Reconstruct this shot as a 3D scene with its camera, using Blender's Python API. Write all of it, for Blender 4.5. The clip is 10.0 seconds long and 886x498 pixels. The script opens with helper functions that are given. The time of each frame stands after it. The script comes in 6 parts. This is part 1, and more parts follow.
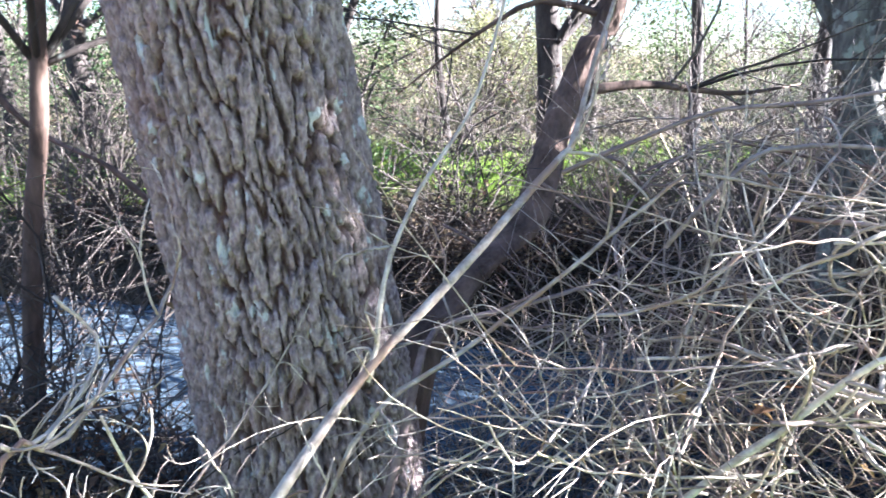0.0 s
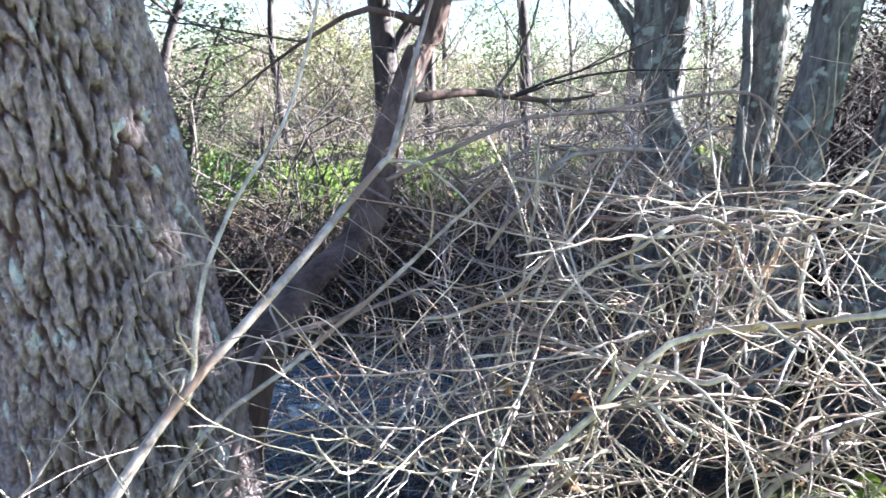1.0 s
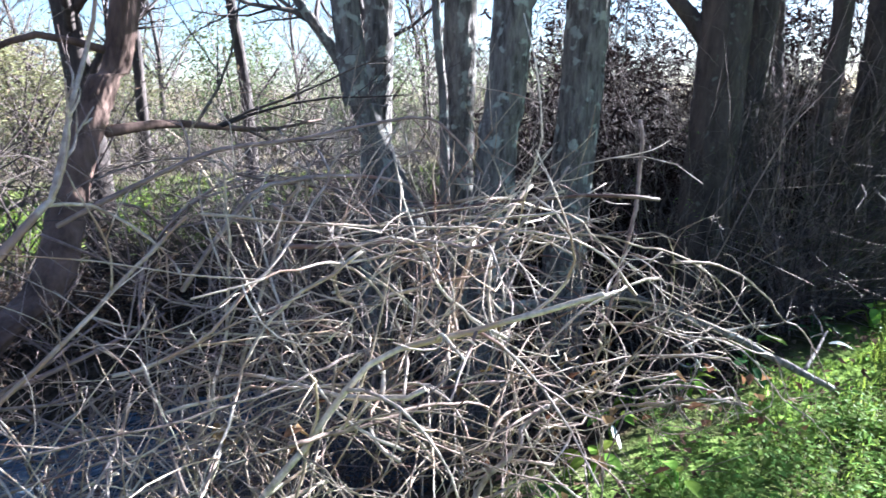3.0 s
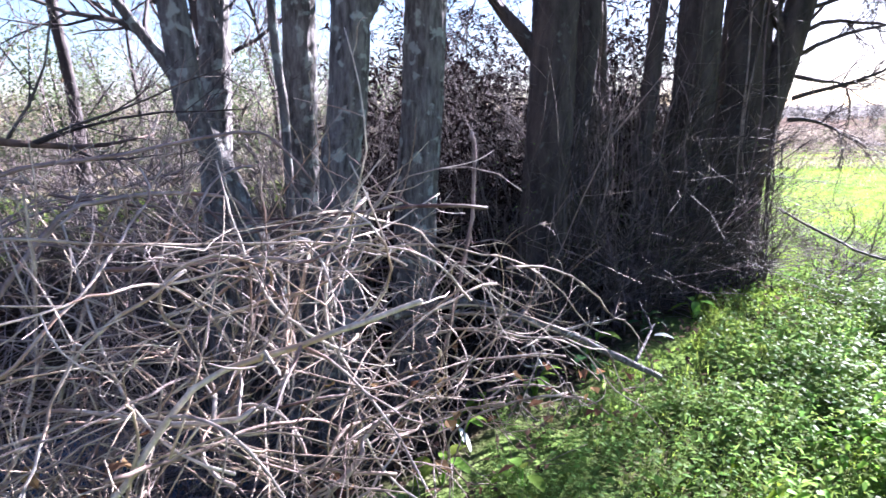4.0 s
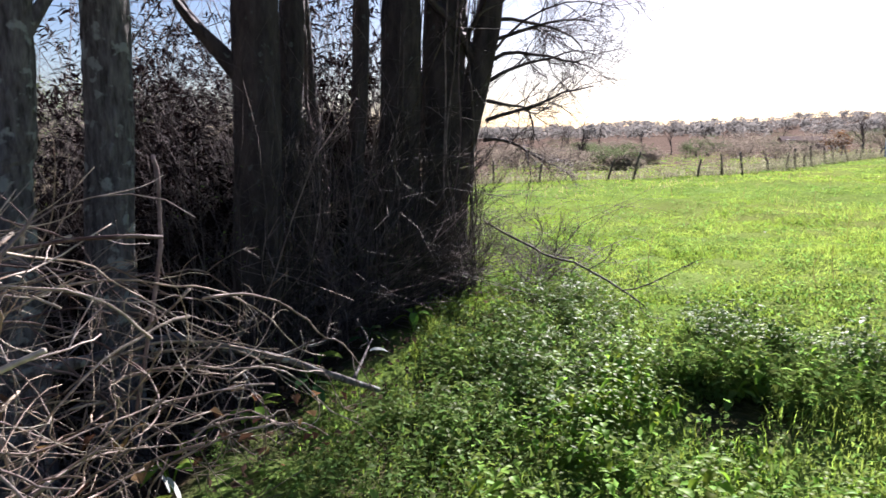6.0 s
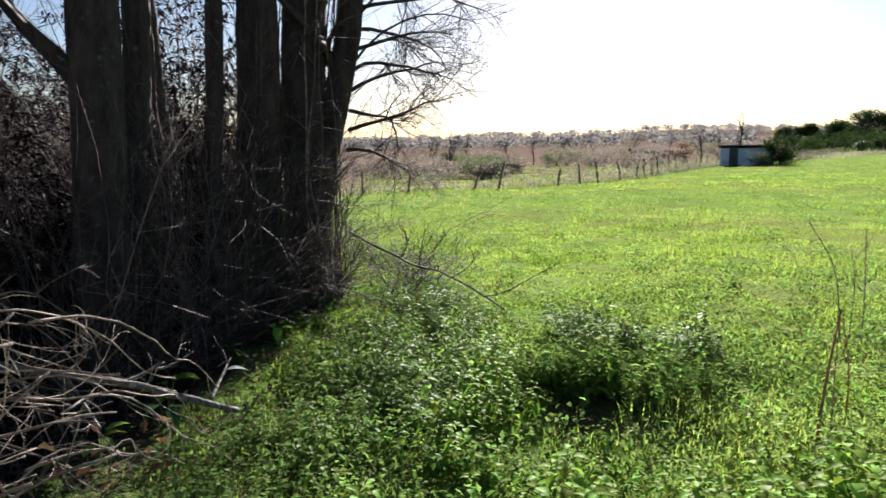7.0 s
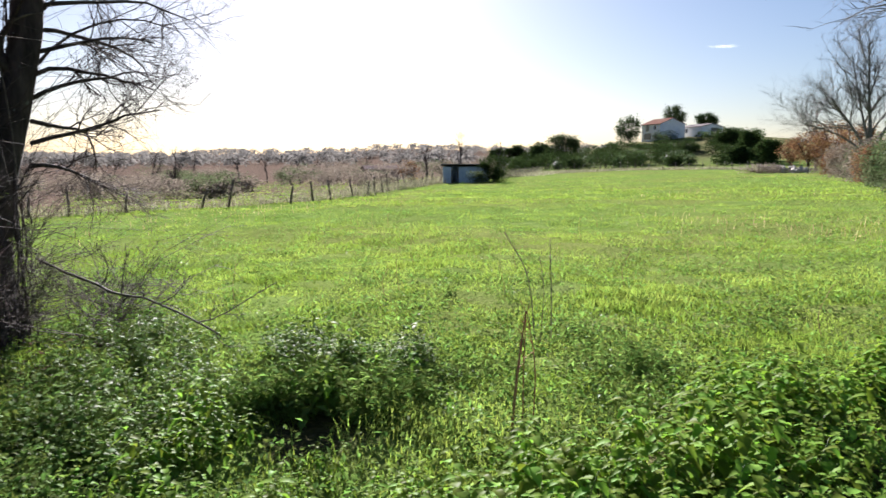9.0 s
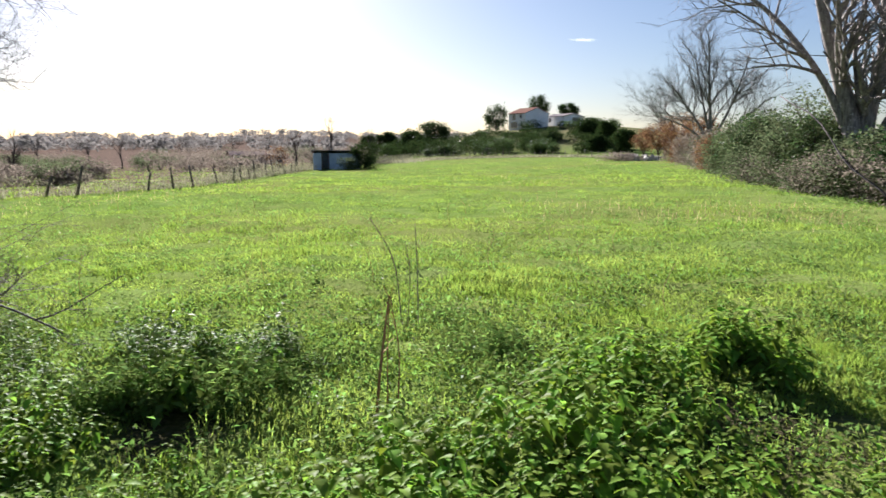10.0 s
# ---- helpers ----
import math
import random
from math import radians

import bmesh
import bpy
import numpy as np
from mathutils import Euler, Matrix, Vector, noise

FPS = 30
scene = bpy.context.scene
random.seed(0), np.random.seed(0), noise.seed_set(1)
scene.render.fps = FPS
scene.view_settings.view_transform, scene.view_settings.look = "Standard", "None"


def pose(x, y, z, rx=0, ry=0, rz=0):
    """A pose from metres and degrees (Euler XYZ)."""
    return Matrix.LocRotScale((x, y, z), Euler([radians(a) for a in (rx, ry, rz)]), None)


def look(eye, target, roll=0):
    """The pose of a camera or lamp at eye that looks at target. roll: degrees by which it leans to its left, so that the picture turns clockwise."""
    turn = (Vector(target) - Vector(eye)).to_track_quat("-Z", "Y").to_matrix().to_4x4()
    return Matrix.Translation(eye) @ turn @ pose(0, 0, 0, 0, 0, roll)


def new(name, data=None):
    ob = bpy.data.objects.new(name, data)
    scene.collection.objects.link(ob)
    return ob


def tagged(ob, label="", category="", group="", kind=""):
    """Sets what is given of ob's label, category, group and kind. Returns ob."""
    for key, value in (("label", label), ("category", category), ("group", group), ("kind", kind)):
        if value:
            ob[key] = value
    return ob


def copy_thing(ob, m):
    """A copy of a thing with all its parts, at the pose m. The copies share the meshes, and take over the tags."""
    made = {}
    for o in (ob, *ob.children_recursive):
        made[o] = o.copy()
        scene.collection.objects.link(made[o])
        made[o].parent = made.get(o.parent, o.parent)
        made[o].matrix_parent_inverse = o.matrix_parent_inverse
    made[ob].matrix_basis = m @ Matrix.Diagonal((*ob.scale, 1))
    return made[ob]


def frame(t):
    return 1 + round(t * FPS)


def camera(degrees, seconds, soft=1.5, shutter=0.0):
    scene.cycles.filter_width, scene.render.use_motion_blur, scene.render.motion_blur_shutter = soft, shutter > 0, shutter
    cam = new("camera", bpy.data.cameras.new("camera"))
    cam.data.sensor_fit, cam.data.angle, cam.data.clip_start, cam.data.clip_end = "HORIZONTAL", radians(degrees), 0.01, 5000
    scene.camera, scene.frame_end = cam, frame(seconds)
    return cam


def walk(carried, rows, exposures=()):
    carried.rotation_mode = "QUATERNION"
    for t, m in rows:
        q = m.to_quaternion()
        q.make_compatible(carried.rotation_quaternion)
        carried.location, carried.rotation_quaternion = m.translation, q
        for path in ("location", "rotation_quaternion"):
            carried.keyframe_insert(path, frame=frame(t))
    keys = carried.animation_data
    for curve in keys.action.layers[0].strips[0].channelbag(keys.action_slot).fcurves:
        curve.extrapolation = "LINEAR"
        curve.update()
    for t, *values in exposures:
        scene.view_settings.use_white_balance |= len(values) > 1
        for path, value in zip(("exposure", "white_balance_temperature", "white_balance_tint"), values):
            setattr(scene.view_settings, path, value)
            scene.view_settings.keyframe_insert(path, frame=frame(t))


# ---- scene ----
cam = camera(65.0, 10.0, soft=1.5, shutter=0.23)
METRES, EYE, TILT, LEAN, TURN = 0.85, 1.65, -15.0, -0.6, 0.0
ROWS = [
    (0.0, 0.0, 0.0, 0.0, -0.0, 0.0, -0.0),
    (0.5, 0.0503, -0.0055, -0.0004, -6.39, 0.07, 1.46),
    (1.0, 0.092, -0.0166, 0.0046, -12.13, 0.22, 2.76),
    (1.5, 0.1273, -0.0266, 0.0021, -16.74, 0.13, 4.02),
    (2.0, 0.1639, -0.0206, 0.0039, -21.08, -0.01, 5.45),
    (2.5, 0.2217, -0.0329, 0.0156, -26.64, 0.22, 7.13),
    (4.0, 0.3503, -0.1396, -0.0202, -43.92, -0.64, 11.2),
    (4.5, 0.3948, -0.1772, -0.0295, -49.24, -1.22, 12.37),
    (5.0, 0.4416, -0.219, -0.0426, -54.81, -2.03, 13.29),
    (5.5, 0.4788, -0.2562, -0.0523, -60.23, -2.89, 13.92),
    (7.0, 0.5675, -0.3405, -0.083, -76.58, -5.78, 15.08),
    (7.5, 0.5859, -0.3883, -0.0965, -82.07, -6.7, 15.12),
    (8.0, 0.6101, -0.4411, -0.1114, -87.59, -7.63, 15.12),
    (8.5, 0.6212, -0.4819, -0.1236, -93.28, -8.8, 14.8),
    (9.0, 0.6293, -0.5296, -0.1391, -98.72, -10.07, 14.57),
    (9.5, 0.6329, -0.5746, -0.1538, -104.14, -11.6, 14.05),
    (10.0, 0.6238, -0.6042, -0.1727, -109.42, -13.73, 13.38),
]
EXPOSURES = [(0.0, 4.35, 5450, 14), (1.5, 4.22, 5400, 12), (2.5, 3.86, 5350, 12), (4.5, 3.55, 5400, 34), (5.5, 2.7, 5750, 30), (7.0, 2.22, 6050, 18), (8.5, 2.1, 5980, 19), (10.0, 2.08, 5920, 19)]
walk(cam, [(t, pose(0, 0, EYE, TILT, LEAN, TURN) @ pose(METRES * x, METRES * y, METRES * z, 90 + pitch, roll, yaw)) for t, x, y, z, yaw, pitch, roll in ROWS],
     exposures=EXPOSURES)

# ---- light ----
SUN_AZ, SUN_EL = 89.3, 23.0          # degrees clockwise from +y, degrees up
world = bpy.data.worlds.new("sky")
scene.world = world
world.use_nodes = True
wn = world.node_tree
wn.nodes.clear()
sky = wn.nodes.new("ShaderNodeTexSky")
sky.sky_type, sky.sun_disc = "NISHITA", False
sky.sun_elevation, sky.sun_rotation = radians(SUN_EL), radians(SUN_AZ)
sky.air_density, sky.dust_density, sky.ozone_density = 1.0, 0.55, 2.2
bg = wn.nodes.new("ShaderNodeBackground")
bg.inputs["Strength"].default_value = 0.0225
wo = wn.nodes.new("ShaderNodeOutputWorld")
wn.links.new(sky.outputs[0], bg.inputs[0])
wn.links.new(bg.outputs[0], wo.inputs[0])

sun = new("sun", bpy.data.lights.new("sun", "SUN"))
sun.data.energy, sun.data.angle, sun.data.color = 5.0, radians(0.6), (1.0, 0.94, 0.85)
a, e = radians(SUN_AZ), radians(SUN_EL)
sun.matrix_world = look((60 * math.sin(a) * math.cos(e), 60 * math.cos(a) * math.cos(e), 60 * math.sin(e)), (0, 0, 0))


# ---- materials ----
def material(name, dark, light, scale=8.0, rough=0.8, bump=0.3, stretch=(1, 1, 1), fine=60.0, third=None, patch=2.0,
             leaf=0.0, vary=0.0, spec=0.3, metal=0.0, bump_scale=None, spots=0.54, gloss=0.0):
    """Two colours mixed by grain, a third in patches; leaf: share of light let through; vary: spread between pieces."""
    m = bpy.data.materials.new(name)
    m.use_nodes = True
    nt = m.node_tree
    nt.nodes.clear()
    N, L = nt.nodes.new, nt.links.new
    tc, mp = N("ShaderNodeTexCoord"), N("ShaderNodeMapping")
    mp.inputs["Scale"].default_value = stretch
    L(tc.outputs["Object"], mp.inputs[0])
    n1, n2 = N("ShaderNodeTexNoise"), N("ShaderNodeTexNoise")
    n1.inputs["Scale"].default_value, n1.inputs["Detail"].default_value = scale, 5
    n2.inputs["Scale"].default_value, n2.inputs["Detail"].default_value = fine, 3
    for n in (n1, n2):
        L(mp.outputs[0], n.inputs["Vector"])
    add = N("ShaderNodeMath")
    add.operation = "MULTIPLY_ADD"
    L(n2.outputs[0], add.inputs[0])
    add.inputs[1].default_value = 0.35
    L(n1.outputs[0], add.inputs[2])
    ramp = N("ShaderNodeValToRGB")
    ramp.color_ramp.elements[0].position, ramp.color_ramp.elements[1].position = 0.48, 0.86
    ramp.color_ramp.elements[0].color, ramp.color_ramp.elements[1].color = (*dark, 1), (*light, 1)
    L(add.outputs[0], ramp.inputs[0])
    colour = ramp.outputs[0]
    if third:
        n3 = N("ShaderNodeTexNoise")
        n3.inputs["Scale"].default_value, n3.inputs["Detail"].default_value = patch, 6
        L(tc.outputs["Object"], n3.inputs["Vector"])
        r3 = N("ShaderNodeValToRGB")
        r3.color_ramp.elements[0].position, r3.color_ramp.elements[1].position = spots, spots + 0.06
        L(n3.outputs[0], r3.inputs[0])
        mix = N("ShaderNodeMixRGB")
        mix.inputs[2].default_value = (*third, 1)
        L(r3.outputs[0], mix.inputs[0])
        L(colour, mix.inputs[1])
        colour = mix.outputs[0]
    if vary:
        geo, oi = N("ShaderNodeNewGeometry"), N("ShaderNodeObjectInfo")
        ad = N("ShaderNodeMath")
        ad.operation = "ADD"
        L(geo.outputs["Random Per Island"], ad.inputs[0])
        L(oi.outputs["Random"], ad.inputs[1])
        fr = N("ShaderNodeMath")
        fr.operation = "FRACT"
        L(ad.outputs[0], fr.inputs[0])
        mr = N("ShaderNodeMapRange")
        mr.inputs["To Min"].default_value, mr.inputs["To Max"].default_value = 1 - vary, 1 + vary
        L(fr.outputs[0], mr.inputs[0])
        hsv = N("ShaderNodeHueSaturation")
        L(mr.outputs[0], hsv.inputs["Value"])
        hr = N("ShaderNodeMapRange")
        hr.inputs["To Min"].default_value, hr.inputs["To Max"].default_value = 0.5 - 0.06 * vary, 0.5 + 0.06 * vary
        L(fr.outputs[0], hr.inputs[0])
        L(hr.outputs[0], hsv.inputs["Hue"])
        L(colour, hsv.inputs["Color"])
        colour = hsv.outputs[0]
    p = N("ShaderNodeBsdfPrincipled")
    L(colour, p.inputs["Base Color"])
    p.inputs["Roughness"].default_value, p.inputs["Metallic"].default_value = rough, metal
    p.inputs["Specular IOR Level"].default_value = gloss if leaf else spec
    if bump:
        b = N("ShaderNodeBump")
        b.inputs["Strength"].default_value = bump
        b.inputs["Distance"].default_value = 0.02 if bump_scale is None else bump_scale
        L(add.outputs[0], b.inputs["Height"])
        L(b.outputs[0], p.inputs["Normal"])
    out = N("ShaderNodeOutputMaterial")
    if leaf:
        tr, mx = N("ShaderNodeBsdfTranslucent"), N("ShaderNodeMixShader")
        br = N("ShaderNodeHueSaturation")
        br.inputs["Value"].default_value, br.inputs["Saturation"].default_value = 1.7, 1.1
        L(colour, br.inputs["Color"])
        L(br.outputs[0], tr.inputs["Color"])
        mx.inputs[0].default_value = leaf
        L(p.outputs[0], mx.inputs[1])
        L(tr.outputs[0], mx.inputs[2])
        L(mx.outputs[0], out.inputs[0])
    else:
        L(p.outputs[0], out.inputs[0])
    return m




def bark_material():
    """Grey weathered plates, pale lichen on them, red-brown under-bark darkened as furrow shade."""
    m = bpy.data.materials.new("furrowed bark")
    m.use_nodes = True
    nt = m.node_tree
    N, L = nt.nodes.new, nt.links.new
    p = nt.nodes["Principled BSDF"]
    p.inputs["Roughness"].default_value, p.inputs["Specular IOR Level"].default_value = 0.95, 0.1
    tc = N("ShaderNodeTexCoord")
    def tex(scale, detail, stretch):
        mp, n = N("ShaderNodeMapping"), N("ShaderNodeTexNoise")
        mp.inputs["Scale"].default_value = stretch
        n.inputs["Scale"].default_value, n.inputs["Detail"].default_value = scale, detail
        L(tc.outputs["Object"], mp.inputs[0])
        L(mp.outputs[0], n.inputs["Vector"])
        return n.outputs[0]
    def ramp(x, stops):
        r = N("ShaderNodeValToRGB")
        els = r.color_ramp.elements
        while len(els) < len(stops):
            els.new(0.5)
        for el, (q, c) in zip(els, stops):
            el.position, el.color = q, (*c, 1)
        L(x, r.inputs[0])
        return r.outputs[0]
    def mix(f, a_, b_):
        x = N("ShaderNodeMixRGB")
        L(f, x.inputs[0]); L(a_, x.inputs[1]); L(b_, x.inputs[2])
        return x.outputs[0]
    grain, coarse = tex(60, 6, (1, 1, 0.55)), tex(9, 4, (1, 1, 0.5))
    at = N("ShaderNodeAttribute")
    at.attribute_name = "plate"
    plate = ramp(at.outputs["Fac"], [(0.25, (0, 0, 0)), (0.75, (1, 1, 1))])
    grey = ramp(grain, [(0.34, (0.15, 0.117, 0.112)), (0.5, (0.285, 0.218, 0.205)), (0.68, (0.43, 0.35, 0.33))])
    # red-brown under-bark, darkened to carry the shade of the furrows
    shaded_inner = ramp(coarse, [(0.35, (0.055, 0.036, 0.032)), (0.65, (0.11, 0.066, 0.056))])
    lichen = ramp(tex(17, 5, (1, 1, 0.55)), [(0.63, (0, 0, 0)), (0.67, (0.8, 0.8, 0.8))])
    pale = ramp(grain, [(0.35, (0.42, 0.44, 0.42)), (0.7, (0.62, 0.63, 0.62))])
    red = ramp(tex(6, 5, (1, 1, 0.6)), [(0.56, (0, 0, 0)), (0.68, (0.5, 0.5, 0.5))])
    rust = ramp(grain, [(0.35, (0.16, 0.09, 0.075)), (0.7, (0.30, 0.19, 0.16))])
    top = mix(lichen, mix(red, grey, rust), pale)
    L(mix(plate, shaded_inner, top), p.inputs["Base Color"])
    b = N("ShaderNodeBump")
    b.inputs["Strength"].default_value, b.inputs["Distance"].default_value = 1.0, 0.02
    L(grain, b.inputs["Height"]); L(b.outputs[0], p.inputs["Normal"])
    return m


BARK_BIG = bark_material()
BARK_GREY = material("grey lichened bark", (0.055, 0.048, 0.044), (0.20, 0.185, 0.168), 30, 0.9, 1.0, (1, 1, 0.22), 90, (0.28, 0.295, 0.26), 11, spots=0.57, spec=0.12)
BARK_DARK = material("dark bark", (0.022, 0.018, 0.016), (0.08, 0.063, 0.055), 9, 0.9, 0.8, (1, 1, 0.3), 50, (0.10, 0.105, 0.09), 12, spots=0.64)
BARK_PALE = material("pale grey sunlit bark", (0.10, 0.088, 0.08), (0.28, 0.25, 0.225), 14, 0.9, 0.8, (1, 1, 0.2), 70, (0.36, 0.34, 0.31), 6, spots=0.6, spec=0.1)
BARK_RED = material("reddish bark", (0.05, 0.03, 0.022), (0.17, 0.11, 0.085), 9, 0.9, 0.8, (1, 1, 0.3), 50)
TWIG_PALE = material("pale dead twig", (0.20, 0.15, 0.12), (0.49, 0.415, 0.345), 18, 0.65, 0.3, (1, 1, 1), 90, (0.27, 0.18, 0.13), 5, vary=0.35)
TWIG_DULL = material("dull dead twig", (0.14, 0.10, 0.078), (0.38, 0.305, 0.24), 18, 0.75, 0.3, (1, 1, 1), 90, (0.15, 0.095, 0.07), 5, vary=0.55)
RED_STALK = material("red-brown dry stalk", (0.20, 0.085, 0.045), (0.40, 0.18, 0.10), 20, 0.8, 0.2)
TWIG_RUSSET = material("russet twig", (0.15, 0.105, 0.076), (0.35, 0.268, 0.20), 16, 0.7, 0.3, (1, 1, 1), 80, vary=0.35)
TWIG_GREY = material("grey twig", (0.128, 0.09, 0.08), (0.305, 0.232, 0.208), 14, 0.8, 0.3, (1, 1, 1), 60, vary=0.35)
TWIG_DARK = material("brown twig", (0.032, 0.026, 0.023), (0.11, 0.086, 0.075), 10, 0.85, 0.2, (1, 1, 1), 60, vary=0.4)
SOIL_LEAF = material("dead leaf", (0.05, 0.036, 0.027), (0.15, 0.105, 0.075), 10, 0.7, 0.1, leaf=0.2, vary=0.5)
GRASS = material("grass blade", (0.10, 0.152, 0.028), (0.178, 0.23, 0.058), 0.6, 0.6, 0, leaf=0.5, vary=0.3, fine=3)
GRASS_DRY = material("dry grass", (0.20, 0.16, 0.08), (0.38, 0.32, 0.19), 2, 0.7, 0, leaf=0.3, vary=0.3)
NETTLE = material("nettle leaf", (0.095, 0.165, 0.024), (0.19, 0.275, 0.055), 5, 0.42, 0.15, leaf=0.36, vary=0.45, gloss=0.006)
NETTLE_STEM = material("nettle stem", (0.06, 0.09, 0.03), (0.13, 0.16, 0.06), 20, 0.6, 0)
HERB = material("small herb leaf", (0.075, 0.125, 0.03), (0.145, 0.20, 0.06), 4, 0.5, 0, leaf=0.45, vary=0.4)
MOUND_LEAF = material("dark glossy herb leaf", (0.066, 0.11, 0.028), (0.155, 0.22, 0.062), 4, 0.4, 0, leaf=0.38, vary=0.45, gloss=0.005)
# near-black leaf, mostly filler that puts shade into the tangles
SHADE_DEAD_LEAF = material("near-black withered leaf for shade", (0.012, 0.009, 0.009), (0.034, 0.024, 0.023), 4, 0.8, 0, leaf=0.06, vary=0.4)
IVY = material("ivy leaf", (0.02, 0.05, 0.02), (0.06, 0.10, 0.035), 4, 0.35, 0, leaf=0.2, vary=0.4, gloss=0.005)
YELLOW_LEAF = material("olive and yellow leaf", (0.09, 0.092, 0.05), (0.20, 0.19, 0.105), 3, 0.5, 0, leaf=0.3, vary=0.5)
RUST_LEAF = material("rust-brown oak leaf", (0.10, 0.06, 0.035), (0.22, 0.13, 0.075), 3, 0.6, 0, leaf=0.25, vary=0.4)
OLIVE_LEAF = material("grey-green leaf", (0.045, 0.06, 0.03), (0.12, 0.14, 0.075), 3, 0.5, 0, leaf=0.3, vary=0.4)
HEDGE_LEAF = material("dark hedge leaf", (0.03, 0.052, 0.02), (0.085, 0.115, 0.045), 3, 0.5, 0, leaf=0.25, vary=0.45, gloss=0.06)
PINE_LEAF = material("pine foliage", (0.02, 0.038, 0.014), (0.06, 0.085, 0.03), 3, 0.6, 0, leaf=0.15, vary=0.4)
# scrub and far woods are paled in colour to stand in for haze
HEATH = material("russet scrub", (0.13, 0.112, 0.09), (0.23, 0.198, 0.16), 2, 0.8, 0, leaf=0.28, vary=0.3)
HAZED_WOOD = material("leafless winter woodland paled as haze", (0.165, 0.16, 0.145), (0.26, 0.25, 0.23), 0.05, 0.95, 0, leaf=0.24, vary=0.12, fine=0.4)
POST = material("weathered fence post", (0.06, 0.05, 0.04), (0.16, 0.13, 0.11), 12, 0.9, 0.4, (1, 1, 0.2))
WIRE = material("fence wire", (0.07, 0.06, 0.055), (0.14, 0.12, 0.11), 10, 0.9, 0, spec=0.05)
WHITE_WALL = material("white lime wall", (0.78, 0.78, 0.77), (0.88, 0.88, 0.87), 1.5, 0.85, 0.1)
BLUE_WALL = material("faded blue-grey shed wall", (0.34, 0.43, 0.52), (0.48, 0.57, 0.66), 2, 0.85, 0.1)
ROOF = material("terracotta roof", (0.15, 0.09, 0.07), (0.23, 0.14, 0.11), 3, 1.0, 0.2, spec=0.0)
GREY_ROOF = material("corrugated sheet", (0.16, 0.145, 0.14), (0.27, 0.245, 0.235), 3, 1.0, 0.1, spec=0.0)
HUT_WALL = material("weathered brown wall", (0.12, 0.095, 0.09), (0.21, 0.175, 0.165), 4, 1.0, 0.3, spec=0.0)
GLASS_DARK = material("window glass", (0.03, 0.035, 0.04), (0.05, 0.055, 0.06), 3, 0.1, 0, spec=0.6)
STONE = material("pale rubble", (0.28, 0.25, 0.21), (0.46, 0.42, 0.37), 4, 0.9, 0.4, vary=0.3)
PALE_WEED = material("dull grey-green weed leaf", (0.10, 0.105, 0.065), (0.22, 0.21, 0.14), 1.5, 0.7, 0, leaf=0.35, vary=0.45)
PALE_LEAF = material("pale underside of a leaf", (0.40, 0.43, 0.38), (0.55, 0.58, 0.52), 6, 0.6, 0, leaf=0.2)

# the ground: green sward on the field, earth on the banks
def ground_material():
    m = bpy.data.materials.new("meadow and banks")
    m.use_nodes = True
    nt = m.node_tree
    nt.nodes.clear()
    N, L = nt.nodes.new, nt.links.new
    tc = N("ShaderNodeTexCoord")
    def noise_tex(scale, detail=5):
        n = N("ShaderNodeTexNoise")
        n.inputs["Scale"].default_value, n.inputs["Detail"].default_value = scale, detail
        L(tc.outputs["Object"], n.inputs["Vector"])
        return n.outputs[0]
    def ramp(x, stops):
        r = N("ShaderNodeValToRGB")
        els = r.color_ramp.elements
        while len(els) < len(stops):
            els.new(0.5)
        for el, (p, c) in zip(els, stops):
            el.position, el.color = p, (*c, 1)
        L(x, r.inputs[0])
        return r.outputs[0]
    big, mid, fine = noise_tex(0.09), noise_tex(1.3), noise_tex(22, 4)
    green = ramp(mid, [(0.3, (0.085, 0.135, 0.03)), (0.55, (0.125, 0.185, 0.045)), (0.75, (0.165, 0.21, 0.07))])
    dry = ramp(fine, [(0.35, (0.11, 0.14, 0.035)), (0.7, (0.19, 0.20, 0.07))])
    patches = ramp(big, [(0.45, (0, 0, 0)), (0.62, (0.85, 0.85, 0.85))])
    sward = N("ShaderNodeMixRGB")
    L(patches, sward.inputs[0]); L(green, sward.inputs[1]); L(dry, sward.inputs[2])
    earth = ramp(fine, [(0.35, (0.025, 0.02, 0.015)), (0.55, (0.055, 0.041, 0.029)), (0.75, (0.105, 0.076, 0.053))])
    at = N("ShaderNodeAttribute")
    at.attribute_name = "soil_and_shade"
    both = N("ShaderNodeMixRGB")
    L(at.outputs["Fac"], both.inputs[0]); L(sward.outputs[0], both.inputs[1]); L(earth, both.inputs[2])
    scrub = ramp(mid, [(0.35, (0.07, 0.055, 0.045)), (0.65, (0.17, 0.125, 0.095))])
    at2 = N("ShaderNodeAttribute")
    at2.attribute_name = "scrub"
    all3 = N("ShaderNodeMixRGB")
    L(at2.outputs["Fac"], all3.inputs[0]); L(both.outputs[0], all3.inputs[1]); L(scrub, all3.inputs[2])
    p = N("ShaderNodeBsdfPrincipled")
    p.inputs["Roughness"].default_value, p.inputs["Specular IOR Level"].default_value = 1.0, 0.0
    L(all3.outputs[0], p.inputs["Base Color"])
    b = N("ShaderNodeBump")
    b.inputs["Strength"].default_value, b.inputs["Distance"].default_value = 0.8, 0.05
    L(fine, b.inputs["Height"]); L(b.outputs[0], p.inputs["Normal"])
    o = N("ShaderNodeOutputMaterial")
    L(p.outputs[0], o.inputs[0])
    return m


